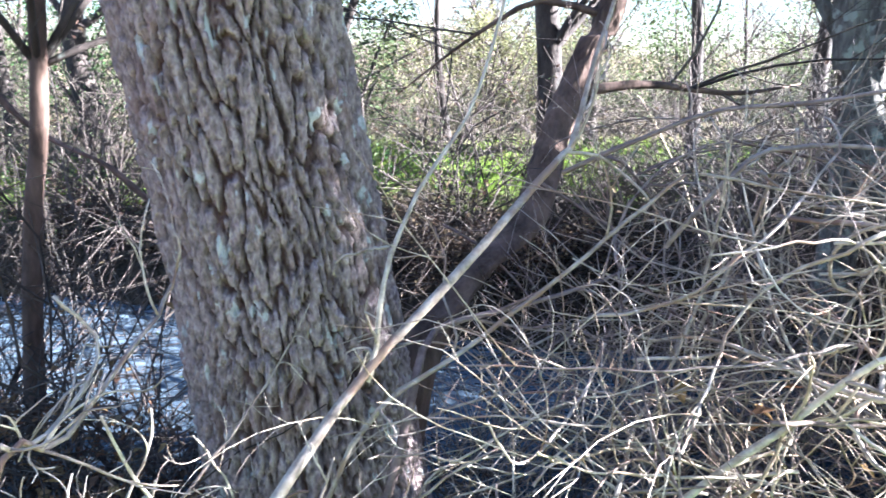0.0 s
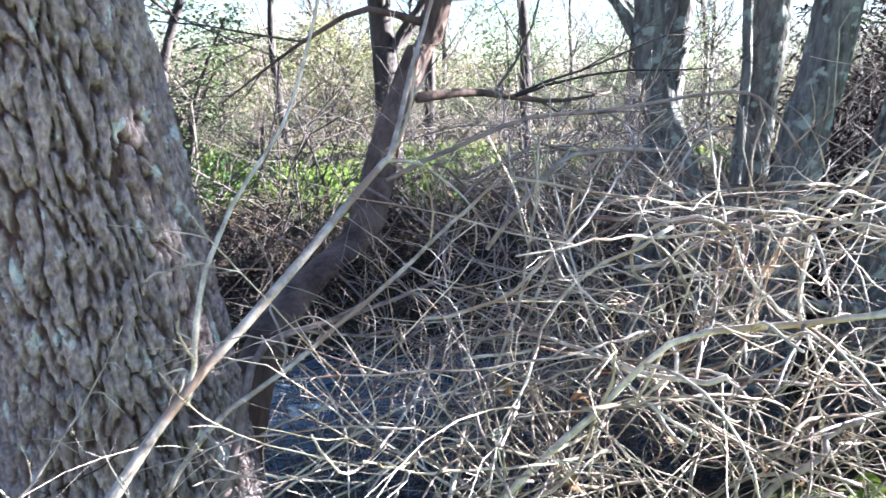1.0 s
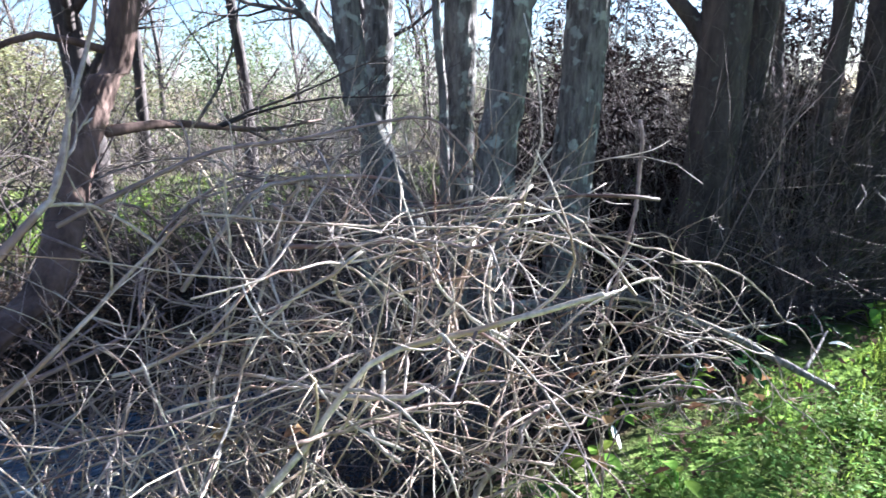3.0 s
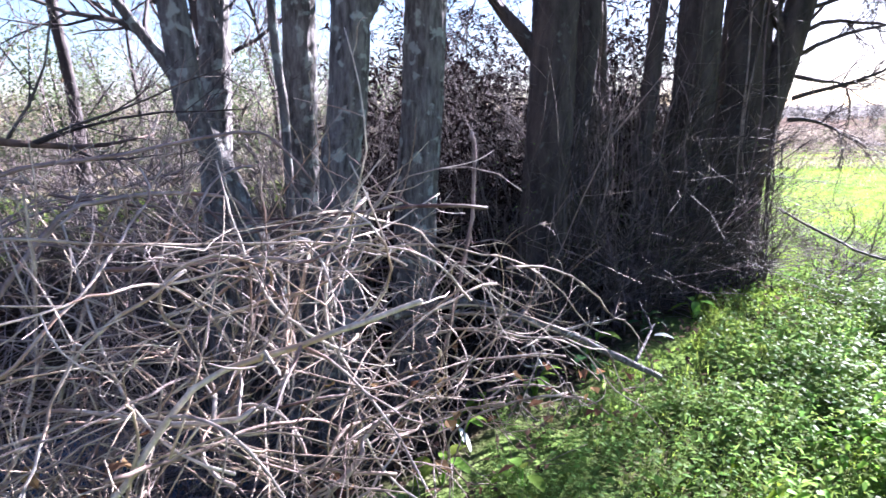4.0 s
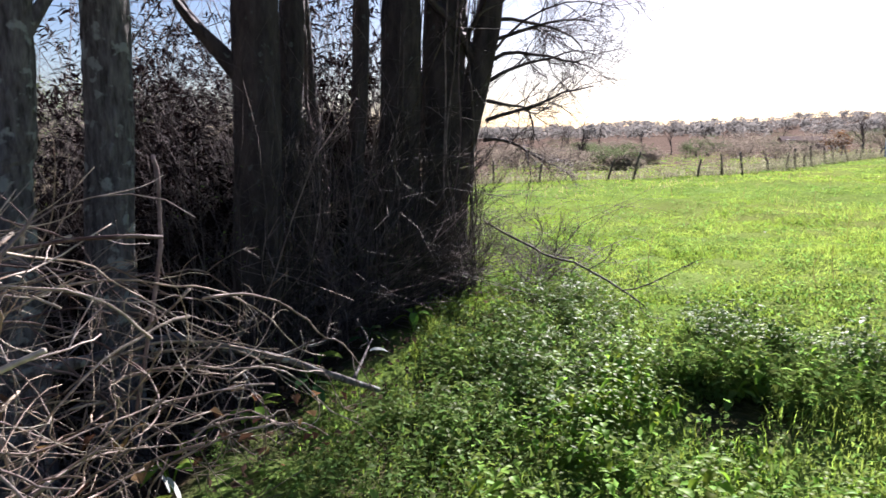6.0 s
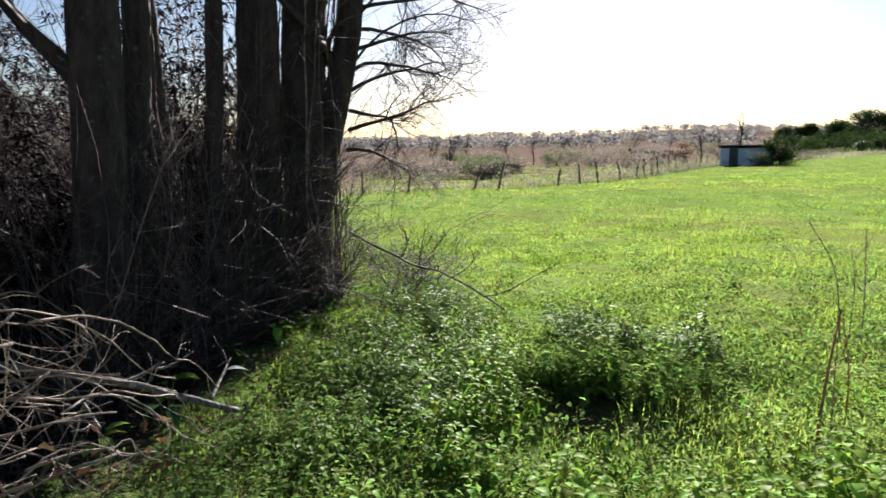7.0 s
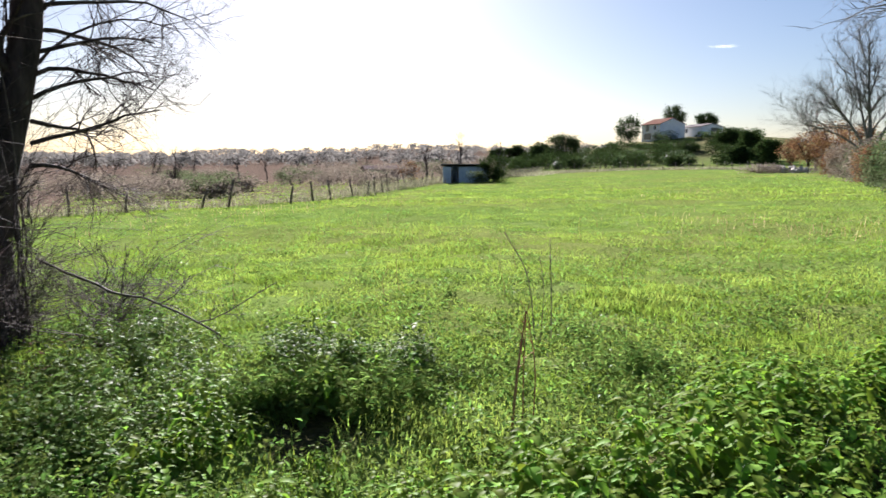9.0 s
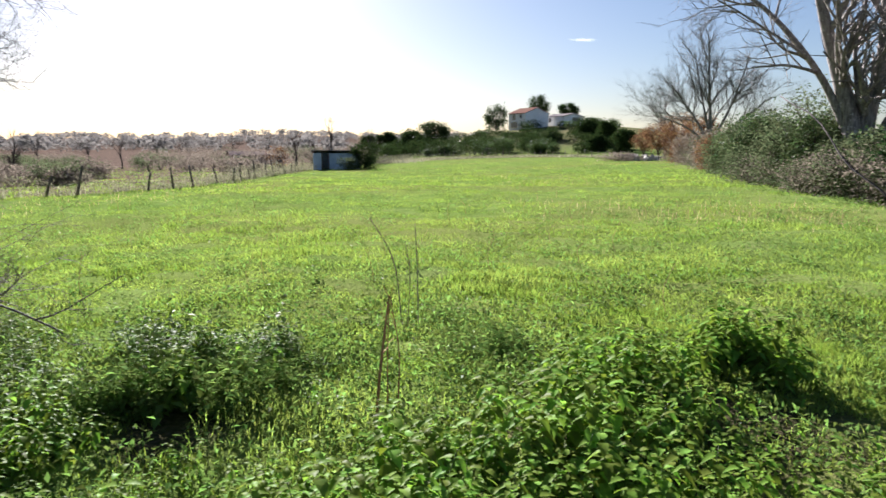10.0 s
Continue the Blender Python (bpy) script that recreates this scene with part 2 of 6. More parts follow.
def water_material():
    m = bpy.data.materials.new("stream water")
    m.use_nodes = True
    nt = m.node_tree
    p = nt.nodes["Principled BSDF"]
    # blue base colour stands in for part of the sky's reflection
    p.inputs["Base Color"].default_value = (0.065, 0.088, 0.115, 1)
    p.inputs["Roughness"].default_value = 0.04
    p.inputs["Specular IOR Level"].default_value = 0.6
    p.inputs["IOR"].default_value = 1.33
    tc, n, b = (nt.nodes.new(k) for k in ("ShaderNodeTexCoord", "ShaderNodeTexNoise", "ShaderNodeBump"))
    n.inputs["Scale"].default_value, n.inputs["Detail"].default_value = 1.0, 2.0
    b.inputs["Strength"].default_value, b.inputs["Distance"].default_value = 1.0, 0.3
    mp = nt.nodes.new("ShaderNodeMapping")
    mp.inputs["Scale"].default_value = (2.2, 5.0, 1)
    nt.links.new(tc.outputs["Object"], mp.inputs[0])
    nt.links.new(mp.outputs[0], n.inputs["Vector"])
    nt.links.new(n.outputs[0], b.inputs["Height"])
    nt.links.new(b.outputs[0], p.inputs["Normal"])
    return m


# ---- mesh tools ----
class Geo:
    """Gathers tubes and leaves, then makes one mesh of them."""
    def __init__(self):
        self.v, self.f3, self.f4, self.n = [], [], [], 0

    def add(self, v, f3=None, f4=None):
        if f3 is not None and len(f3):
            self.f3.append(np.asarray(f3) + self.n)
        if f4 is not None and len(f4):
            self.f4.append(np.asarray(f4) + self.n)
        self.v.append(np.asarray(v, float))
        self.n += len(v)

    def tube(self, pts, rad, sides=5):
        pts, rad = np.asarray(pts, float), np.asarray(rad, float)
        n = len(pts)
        t = np.gradient(pts, axis=0)
        t /= np.linalg.norm(t, axis=1)[:, None] + 1e-9
        ref = np.array([0.31, 0.17, 0.93]) if abs(t[:, 2]).mean() < 0.8 else np.array([0.9, 0.3, 0.1])
        s = np.cross(t, ref)
        s /= np.linalg.norm(s, axis=1)[:, None] + 1e-9
        u = np.cross(s, t)
        ang = np.arange(sides) * 2 * np.pi / sides
        ring = np.cos(ang)[None, :, None] * s[:, None] + np.sin(ang)[None, :, None] * u[:, None]
        v = (pts[:, None] + ring * rad[:, None, None]).reshape(-1, 3)
        i, j = np.meshgrid(np.arange(n - 1), np.arange(sides), indexing="ij")
        k = (j + 1) % sides
        q = np.stack([i * sides + j, i * sides + k, (i + 1) * sides + k, (i + 1) * sides + j], -1).reshape(-1, 4)
        if sides < 5:
            self.add(v, None, q)
            return
        v = np.vstack([v, pts[0] - t[0] * rad[0] * 0.3, pts[-1] + t[-1] * rad[-1] * 0.6])
        j = np.arange(sides)
        k = (j + 1) % sides
        caps = np.vstack([np.stack([k, j, np.full(sides, n * sides)], -1),
                          np.stack([(n - 1) * sides + j, (n - 1) * sides + k, np.full(sides, n * sides + 1)], -1)])
        self.add(v, caps, q)

    def leaves(self, at, length, width, rng, droop=0.3, folded=True, facing=None):
        """Pointed leaves, folded along the midrib, at the given places, turned at random (or along facing)."""
        at = np.asarray(at, float)
        n = len(at)
        length = np.broadcast_to(length, n) * rng.uniform(0.7, 1.3, n)
        width = np.broadcast_to(width, n) * rng.uniform(0.7, 1.3, n)
        yaw = rng.uniform(0, 2 * np.pi, n)
        pitch = rng.normal(-droop, 0.45, n)
        d = np.stack([np.cos(yaw) * np.cos(pitch), np.sin(yaw) * np.cos(pitch), np.sin(pitch)], -1) if facing is None else facing
        s = np.cross(d, [0, 0, 1]) + rng.normal(0, 0.25, (n, 3))
        s /= np.linalg.norm(s, axis=1)[:, None] + 1e-9
        u = np.cross(s, d)
        base, tip = at, at + d * length[:, None] - u * (length * 0.12)[:, None]
        mid = at + d * (length * 0.42)[:, None]
        up = u * (width * 0.22)[:, None] if folded else 0
        l, r_ = mid + s * (width / 2)[:, None] + up, mid - s * (width / 2)[:, None] + up
        v = np.stack([base, l, tip, r_], 1).reshape(-1, 3)
        i = np.arange(n)[:, None] * 4
        self.add(v, np.vstack([i + [0, 1, 2], i + [0, 2, 3]]))

    def blades(self, at, height, width, rng, bend=0.5):
        at = np.asarray(at, float)
        n = len(at)
        height = np.broadcast_to(height, n) * rng.uniform(0.5, 1.4, n)
        width = np.broadcast_to(width, n)
        yaw = rng.uniform(0, 2 * np.pi, n)
        s = np.stack([np.cos(yaw), np.sin(yaw), np.zeros(n)], -1) * (width / 2)[:, None]
        b = np.stack([-np.sin(yaw), np.cos(yaw), np.zeros(n)], -1) * (height * rng.uniform(0, bend, n))[:, None]
        z = np.zeros((n, 3))
        z[:, 2] = height
        m = at + z * 0.55 + b * 0.35
        v = np.stack([at - s, at + s, m + s * 0.8, m - s * 0.8, at + z * 0.95 + b], 1).reshape(-1, 3)
        i = np.arange(n)[:, None] * 5
        self.add(v, i + [3, 2, 4], i + [0, 1, 2, 3])

    def spikes(self, at, height, width, rng, bend=0.5):
        """Blades far off: one pointed face each."""
        n = len(at)
        height = height * rng.uniform(0.5, 1.4, n)
        yaw = rng.uniform(0, 2 * np.pi, n)
        s = np.stack([np.cos(yaw), np.sin(yaw), np.zeros(n)], -1) * width / 2
        tip = np.stack([-np.sin(yaw) * height * bend * 0.5, np.cos(yaw) * height * bend * 0.5, height], -1)
        i = np.arange(n)[:, None] * 3
        self.add(np.stack([at - s, at + s, at + tip], 1).reshape(-1, 3), i + [0, 1, 2])

    def mesh(self, name, mat, smooth=True):
        me = bpy.data.meshes.new(name)
        v = np.vstack(self.v) if self.v else np.zeros((0, 3))
        f3 = np.vstack(self.f3) if self.f3 else np.zeros((0, 3), int)
        f4 = np.vstack(self.f4) if self.f4 else np.zeros((0, 4), int)
        me.vertices.add(len(v))
        me.vertices.foreach_set("co", v.ravel())
        me.loops.add(f3.size + f4.size)
        me.loops.foreach_set("vertex_index", np.concatenate([f3.ravel(), f4.ravel()]).astype(np.int32))
        me.polygons.add(len(f3) + len(f4))
        start = np.concatenate([np.arange(len(f3)) * 3, f3.size + np.arange(len(f4)) * 4]).astype(np.int32)
        me.polygons.foreach_set("loop_start", start)
        me.polygons.foreach_set("use_smooth", np.full(len(start), smooth))
        me.update(calc_edges=True)
        me.validate()
        me.materials.append(mat)
        return me


def part(name, geo, mat, parent=None, label="", smooth=True):
    """One mesh object, of a Geo or a bmesh, under a thing or a part."""
    if isinstance(geo, Geo):
        me = geo.mesh(name, mat, smooth)
    else:
        me = bpy.data.meshes.new(name)
        geo.to_mesh(me)
        geo.free()
        me.materials.append(mat)
    ob = new(name, me)
    if parent is not None:
        ob.parent = parent
    if label:
        ob["label"] = label
    return ob


def box(x0, y0, z0, x1, y1, z1, bevel=0.0):
    bm = bmesh.new()
    bmesh.ops.create_cube(bm, size=1, matrix=Matrix.Translation(((x0 + x1) / 2, (y0 + y1) / 2, (z0 + z1) / 2)) @ Matrix.Diagonal((x1 - x0, y1 - y0, z1 - z0, 1)))
    if bevel:
        bmesh.ops.bevel(bm, geom=bm.edges, offset=bevel, segments=1, affect="EDGES")
    return bm


def smooth_path(pts, n):
    """A flowing line of n points through the given ones."""
    p = np.asarray(pts, float)
    q = np.vstack([2 * p[0] - p[1], p, 2 * p[-1] - p[-2]])
    out = []
    for t in np.linspace(0, len(p) - 1 - 1e-6, n):
        i, f = int(t), t - int(t)
        a0, a1, a2, a3 = q[i:i + 4]
        out.append(0.5 * (2 * a1 + (a2 - a0) * f + (2 * a0 - 5 * a1 + 4 * a2 - a3) * f ** 2 + (3 * a1 - a0 - 3 * a2 + a3) * f ** 3))
    return np.array(out)


def unit(v):
    return v / (np.linalg.norm(v) + 1e-9)


def shoot(rng, p, d, length, n, wiggle, sag=0.0):
    """A wandering line from p along d."""
    step, pts, d = length / (n - 1), [np.array(p, float)], unit(np.array(d, float))
    for _ in range(n - 1):
        d = unit(d + rng.normal(0, wiggle, 3) + np.array([0, 0, -sag]))
        pts.append(pts[-1] + d * step)
    return np.array(pts)


def curl(rng, p, d, length, n, bend, wiggle=0.07):
    """A line from p along d that keeps turning one way, like a dry rod."""
    stepl, pts, d = length / (n - 1), [np.array(p, float)], unit(np.array(d, float))
    ax = unit(rng.normal(0, 1, 3))
    for _ in range(n - 1):
        bend = bend * 0.97 + rng.normal(0, 0.05)
        d = unit(d + np.cross(ax, d) * bend + rng.normal(0, wiggle, 3))
        if rng.random() < 0.06:
            d = side_way(rng, d, 0.5)
        pts.append(pts[-1] + d * stepl)
    return np.array(pts)


def side_way(rng, d, spread):
    s = unit(np.cross(d, rng.normal(0, 1, 3)))
    return unit(d * math.cos(spread) + s * math.sin(spread))


def grow(g, rng, pts, rad, level, kids, length, spread=0.8, wiggle=0.12, lift=0.0, first=0.3, sides=3, thin=0.55, floor=0.0025):
    """Side shoots on the line pts, and theirs in turn."""
    n = len(pts)
    for _ in range(kids[0]):
        f = rng.uniform(first, 1) * (n - 1)
        i = min(int(f), n - 2)
        p = pts[i] + (pts[i + 1] - pts[i]) * (f - i)
        d = side_way(rng, unit(pts[i + 1] - pts[i]), spread * rng.uniform(0.6, 1.3))
        d = unit(d + np.array([0, 0, lift]))
        l = length[0] * rng.uniform(0.5, 1.2)
        m = 6 if len(kids) > 2 else 4
        q = shoot(rng, p, d, l, m, wiggle, -lift * 0.15)
        r0 = min(rad[i] * 0.75, max(floor, rad[i] * thin))
        rr = np.linspace(r0, r0 * 0.4, m)
        g.tube(q, rr, sides)
        if len(kids) > 1:
            grow(g, rng, q, rr, level - 1, kids[1:], length[1:], spread, wiggle, lift, 0.15, max(3, sides - 1), thin, floor)


# ---- the lie of the land ----
WATER = -1.0
FENCE_AZ = [60, 71, 77.6, 83.8, 88, 91.5, 93, 95.5, 98.2, 101, 104, 106.5]
FENCE_R = [31, 33, 34, 35, 37, 41, 45, 54, 68, 78, 98, 125]

def step(a_, b_, x):
    t = np.clip((x - a_) / (b_ - a_), 0, 1)
    return t * t * (3 - 2 * t)


def bank_line(x):
    """Where the field breaks off to the stream, which bends away past the trees."""
    return np.clip(1.75 + 0.14 * x, 1.3, 3.0) + 0.9 * np.maximum(np.asarray(x, float) - 8.6, 0)


def land(x, y):
    """Height of the ground."""
    x, y = np.asarray(x, float), np.asarray(y, float)
    r = np.hypot(x, y)
    field = (-0.012 * x - 0.026 * y) * step(5, 16, r) * np.clip(110 / np.maximum(r, 1), 0, 1)
    field = field + 0.05 * np.sin(x * 0.9 + 1.3) * np.sin(y * 0.8) * step(2, 6, r)
    top = bank_line(x)
    toe = np.maximum(4.1 + 0.7 * step(-0.3, -1.3, x) + 0.3 * np.exp(-(x - 1.6) ** 2 * 3), top + 1.6) + 0.12 * np.sin(x * 2.7)
    far = toe + 2.1 + 0.2 * np.sin(x * 1.1 + 2) + 0.9 * step(-1.0, -3.5, x)
    z = field + (-1.3 - field) * step(top, toe, y)
    z = np.where(y > far - 0.6, -1.3 + 0.95 * step(far - 0.6, far + 0.7, y) + 0.85 * step(far + 0.3, far + 5.3, y), z)
    az = np.arctan2(x, y)
    ridge = (9 + 9 * step(1.35, 1.85, az) + 2 * np.sin(az * 9) + 1.5 * np.sin(az * 23 + 1)) * step(350, 950, r)
    hill = 9.0 * np.exp(-(((x - 195) / 60) ** 2 + ((y + 108) / 45) ** 2))
    return z + ridge + hill


def land1(x, y):
    return float(land(x, y))


s_ = np.linspace(-1, 1, 301)
axis = np.sign(s_) * (np.sinh(np.abs(s_) * 7.6) / np.sinh(7.6)) * 1900
gx, gy = np.meshgrid(axis + 2.0, axis + 2.5, indexing="ij")
gz = land(gx, gy)
rough = np.array([noise.noise(Vector((x * 1.6, y * 1.6, 0))) for x, y in zip(gx.ravel(), gy.ravel())]).reshape(gx.shape)
gz = gz + rough * 0.07
n_ = len(axis)
i_, j_ = np.meshgrid(np.arange(n_ - 1), np.arange(n_ - 1), indexing="ij")
g = Geo()
g.add(np.stack([gx, gy, gz], -1).reshape(-1, 3), None,
      np.stack([i_ * n_ + j_, (i_ + 1) * n_ + j_, (i_ + 1) * n_ + j_ + 1, i_ * n_ + j_ + 1], -1).reshape(-1, 4))
ground = tagged(part("ground", g, ground_material()), "green meadow falling to the bare earth banks of a stream", "ground", kind="structure")
edge = bank_line(gx) - 0.1 + rough * 0.5
soil_and_shade = step(-0.35, 0.25, gy - edge) * (1 - step(8.4, 9.4, gy + rough * 1.2))
# dark earth ellipses under herbs and nettles also stand in for their shade
for cx_, cy_, rx_, ry_ in [(4.7, 1.15, 1.6, 0.8), (6.5, 1.6, 1.4, 0.7), (4.65, -0.25, 0.5, 0.42), (3.7, -3.2, 1.0, 1.3), (2.95, -1.0, 0.45, 1.6), (3.4, 1.3, 0.9, 0.5)]:
    soil_and_shade = np.maximum(soil_and_shade, 0.85 * step(1.1, 0.6, np.hypot((gx - cx_) / rx_, (gy - cy_) / ry_) + rough * 0.4))
at = ground.data.attributes.new("soil_and_shade", "FLOAT", "POINT")
at.data.foreach_set("value", soil_and_shade.ravel().astype(np.float32))
# brown scrubland past the fence
gaz, gr = np.degrees(np.arctan2(gx, gy)), np.hypot(gx, gy)
fence_r = np.interp(gaz, FENCE_AZ, FENCE_R)
scrub_w = step(0.0, 1.5, gr - fence_r) * step(55, 62, gaz) * (1 - step(102, 104, gaz))
scrub_w = np.maximum(scrub_w, step(130, 170, gr) * 0.6)
scrub_w = np.maximum(scrub_w, step(10.0, 11.6, gy + rough * 1.5) * step(-60, -50, -gaz) * 0.85)
# unseen ground behind the walk, browned to cut green bounce light on the trunk
behind = np.maximum(step(158, 168, gaz), step(58, 70, -gaz)) * (1 - step(1.5, 3.0, gy))
scrub_w = np.maximum(scrub_w, behind)
at = ground.data.attributes.new("scrub", "FLOAT", "POINT")
at.data.foreach_set("value", scrub_w.ravel().astype(np.float32))

wx, wy = np.meshgrid(np.linspace(-16, 12, 240), np.linspace(3.4, 11.5, 80), indexing="ij")
wz = WATER + 0.024 * np.sin(wx * 4 + wy * 5 + np.sin(wx * 1.3)) + 0.012 * np.sin(wx * 9 - wy * 7 + np.sin(wy * 3))
i_, j_ = np.meshgrid(np.arange(239), np.arange(79), indexing="ij")
g = Geo()
g.add(np.stack([wx, wy, wz], -1).reshape(-1, 3), None,
      np.stack([i_ * 80 + j_, (i_ + 1) * 80 + j_, (i_ + 1) * 80 + j_ + 1, i_ * 80 + j_ + 1], -1).reshape(-1, 4))
tagged(part("water", g, water_material()), "shallow rippled stream reflecting the blue sky", "stream", kind="structure")


# ---- trees ----
def thing(name, at, label, category, group="", kind=""):
    ob = new(name)
    ob.empty_display_size = 0.1
    ob.location = at
    return tagged(ob, label, category, group, kind)


def shifted(geo, at):
    """The same geometry measured from the thing's own base."""
    geo.v = [v - np.asarray(at, float) for v in geo.v]
    return geo


def cells(u, v, cols, seed):
    """Distances from each (u, v) to the border of its cell in a jittered grid that closes round after cols, and a random number for the cell."""
    q = np.random.default_rng(seed)
    jit, tint = q.uniform(-0.42, 0.42, (cols, 64, 2)), q.random((cols, 64))
    iu, iv = np.floor(u).astype(int), np.floor(v).astype(int)
    f1, f2, own = np.full(u.shape, 9.0), np.full(u.shape, 9.0), np.zeros(u.shape)
    for du in (-2, -1, 0, 1, 2):
        for dv in (-2, -1, 0, 1, 2):
            cu, cv = iu + du, iv + dv
            j = jit[cu % cols, cv % 64]
            d = np.hypot(cu + 0.5 + j[..., 0] - u, (cv + 0.5 + j[..., 1] + 0.5 * (cu % 2) - v))
            near = d < f1
            f2 = np.where(near, f1, np.minimum(f2, d))
            own = np.where(near, tint[cu % cols, cv % 64], own)
            f1 = np.where(near, d, f1)
    return f2 - f1, own


def lattice(u, v, cols, seed, octaves=3):
    """Smooth noise about 0 that closes round after cols."""
    q = np.random.default_rng(seed)
    out, amp = np.zeros(u.shape), 1.0
    for k in range(octaves):
        n = cols * 2 ** k
        tab = q.uniform(-1, 1, (n, 128))
        a_, b_ = u * 2 ** k, v * 2 ** k
        i, j = np.floor(a_).astype(int), np.floor(b_).astype(int)
        f, h = a_ - i, b_ - j
        f, h = f * f * (3 - 2 * f), h * h * (3 - 2 * h)
        at = lambda p, r: tab[p % n, r % 128]
        out += amp * ((at(i, j) * (1 - f) + at(i + 1, j) * f) * (1 - h) + (at(i, j + 1) * (1 - f) + at(i + 1, j + 1) * f) * h)
        amp *= 0.5
    return out


def trunk_mesh(line, rad, sides, rows, relief, freq, seed, long=0.3, ang=None):
    """A trunk with long furrowed plates standing proud along its line; returns it and how far each point stands out."""
    line = smooth_path(line, rows)
    rad = np.interp(np.linspace(0, 1, rows), np.linspace(0, 1, len(rad)), rad)
    g = Geo()
    ang = np.arange(sides) * 2 * np.pi / sides if ang is None else ang
    ln = np.concatenate([[0], np.cumsum(np.linalg.norm(np.diff(line, axis=0), axis=1))])
    wide = 1.65 / freq
    tall = wide / long * 0.8
    cols = max(6, 2 * round(math.pi * rad.mean() / wide))
    a_, l_ = np.meshgrid(ang, ln)
    u0, v0, n_ = a_ / (2 * math.pi) * cols, l_ / tall, int(abs(seed) * 10)
    u = u0 + 0.75 * lattice(u0 * 0.5, v0 * 0.9, cols // 2, n_ + 3, 2) + 0.18 * lattice(u0 * 2, v0 * 5, cols * 2, n_ + 4, 2)
    v = v0 + 0.5 * lattice(u0, v0 * 0.8, cols, n_ + 5, 2) + 0.1 * lattice(u0 * 2, v0 * 6, cols * 2, n_ + 6, 2)
    edge, own = cells(u, v, cols, n_ + 1)
    small, own2 = cells(u * 2.0, v * 4.3, cols * 2, n_ + 2)
    rugged = lattice(u0 * 3, v0 * 7, cols * 3, n_ + 7, 2)
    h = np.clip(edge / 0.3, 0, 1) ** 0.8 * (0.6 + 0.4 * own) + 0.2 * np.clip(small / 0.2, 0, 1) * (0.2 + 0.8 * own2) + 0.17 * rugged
    r1 = rad[:, None] + relief * (h - 0.65)
    pos = line[:, None, :] + np.stack([np.cos(a_) * r1, np.sin(a_) * r1, np.zeros_like(r1)], -1)
    i, j = np.meshgrid(np.arange(rows - 1), np.arange(sides), indexing="ij")
    k = (j + 1) % sides
    g.add(pos.reshape(-1, 3), None, np.stack([i * sides + j, i * sides + k, (i + 1) * sides + k, (i + 1) * sides + j], -1).reshape(-1, 4))
    return g, h.ravel()


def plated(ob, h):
    """Keeps on the mesh how far each point stands out, for the bark's colour and furrow shade."""
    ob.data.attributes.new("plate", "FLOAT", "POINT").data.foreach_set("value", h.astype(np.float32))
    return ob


rng = np.random.default_rng(4)

# the old tree on the near bank
base = (-0.42, 2.44, -0.55)
oak = thing("tree", base, "old tree with deeply furrowed grey-brown bark on the bank", "tree")
line = [(-0.40, 2.44, -0.6), (-0.46, 2.42, 0.0), (-0.575, 2.39, 1.0), (-0.70, 2.36, 1.85), (-0.78, 2.34, 2.4)]
front = np.concatenate([np.linspace(math.pi * 0.98, math.pi * 2.12, 200), np.linspace(math.pi * 2.12, math.pi * 2.98, 40)[1:-1]])
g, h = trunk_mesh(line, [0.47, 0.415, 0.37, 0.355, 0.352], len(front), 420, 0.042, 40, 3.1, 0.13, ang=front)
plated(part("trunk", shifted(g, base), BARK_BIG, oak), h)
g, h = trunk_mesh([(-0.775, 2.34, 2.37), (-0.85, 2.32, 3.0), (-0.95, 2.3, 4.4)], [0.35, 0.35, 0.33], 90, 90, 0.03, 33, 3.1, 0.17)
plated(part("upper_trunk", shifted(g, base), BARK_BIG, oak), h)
crown = Geo()
for k, (dx, dy) in enumerate([(0.8, 0.5), (-0.9, 0.3), (0.1, -0.2), (-0.2, 0.9)]):
    g = Geo()
    p = shoot(rng, (-0.93, 2.3, 4.2), (dx, dy, 1.1), 4.5, 10, 0.1)
    rr = np.linspace(0.17, 0.04, 10)
    g.tube(p, rr, 9)
    part("limb", shifted(g, base), BARK_DARK, oak)
    grow(crown, rng, p, rr, 2, (7, 5, 4), (1.8, 0.9, 0.45), 0.8, 0.13, 0.1)
part("crown", shifted(crown, base), TWIG_DARK, oak)


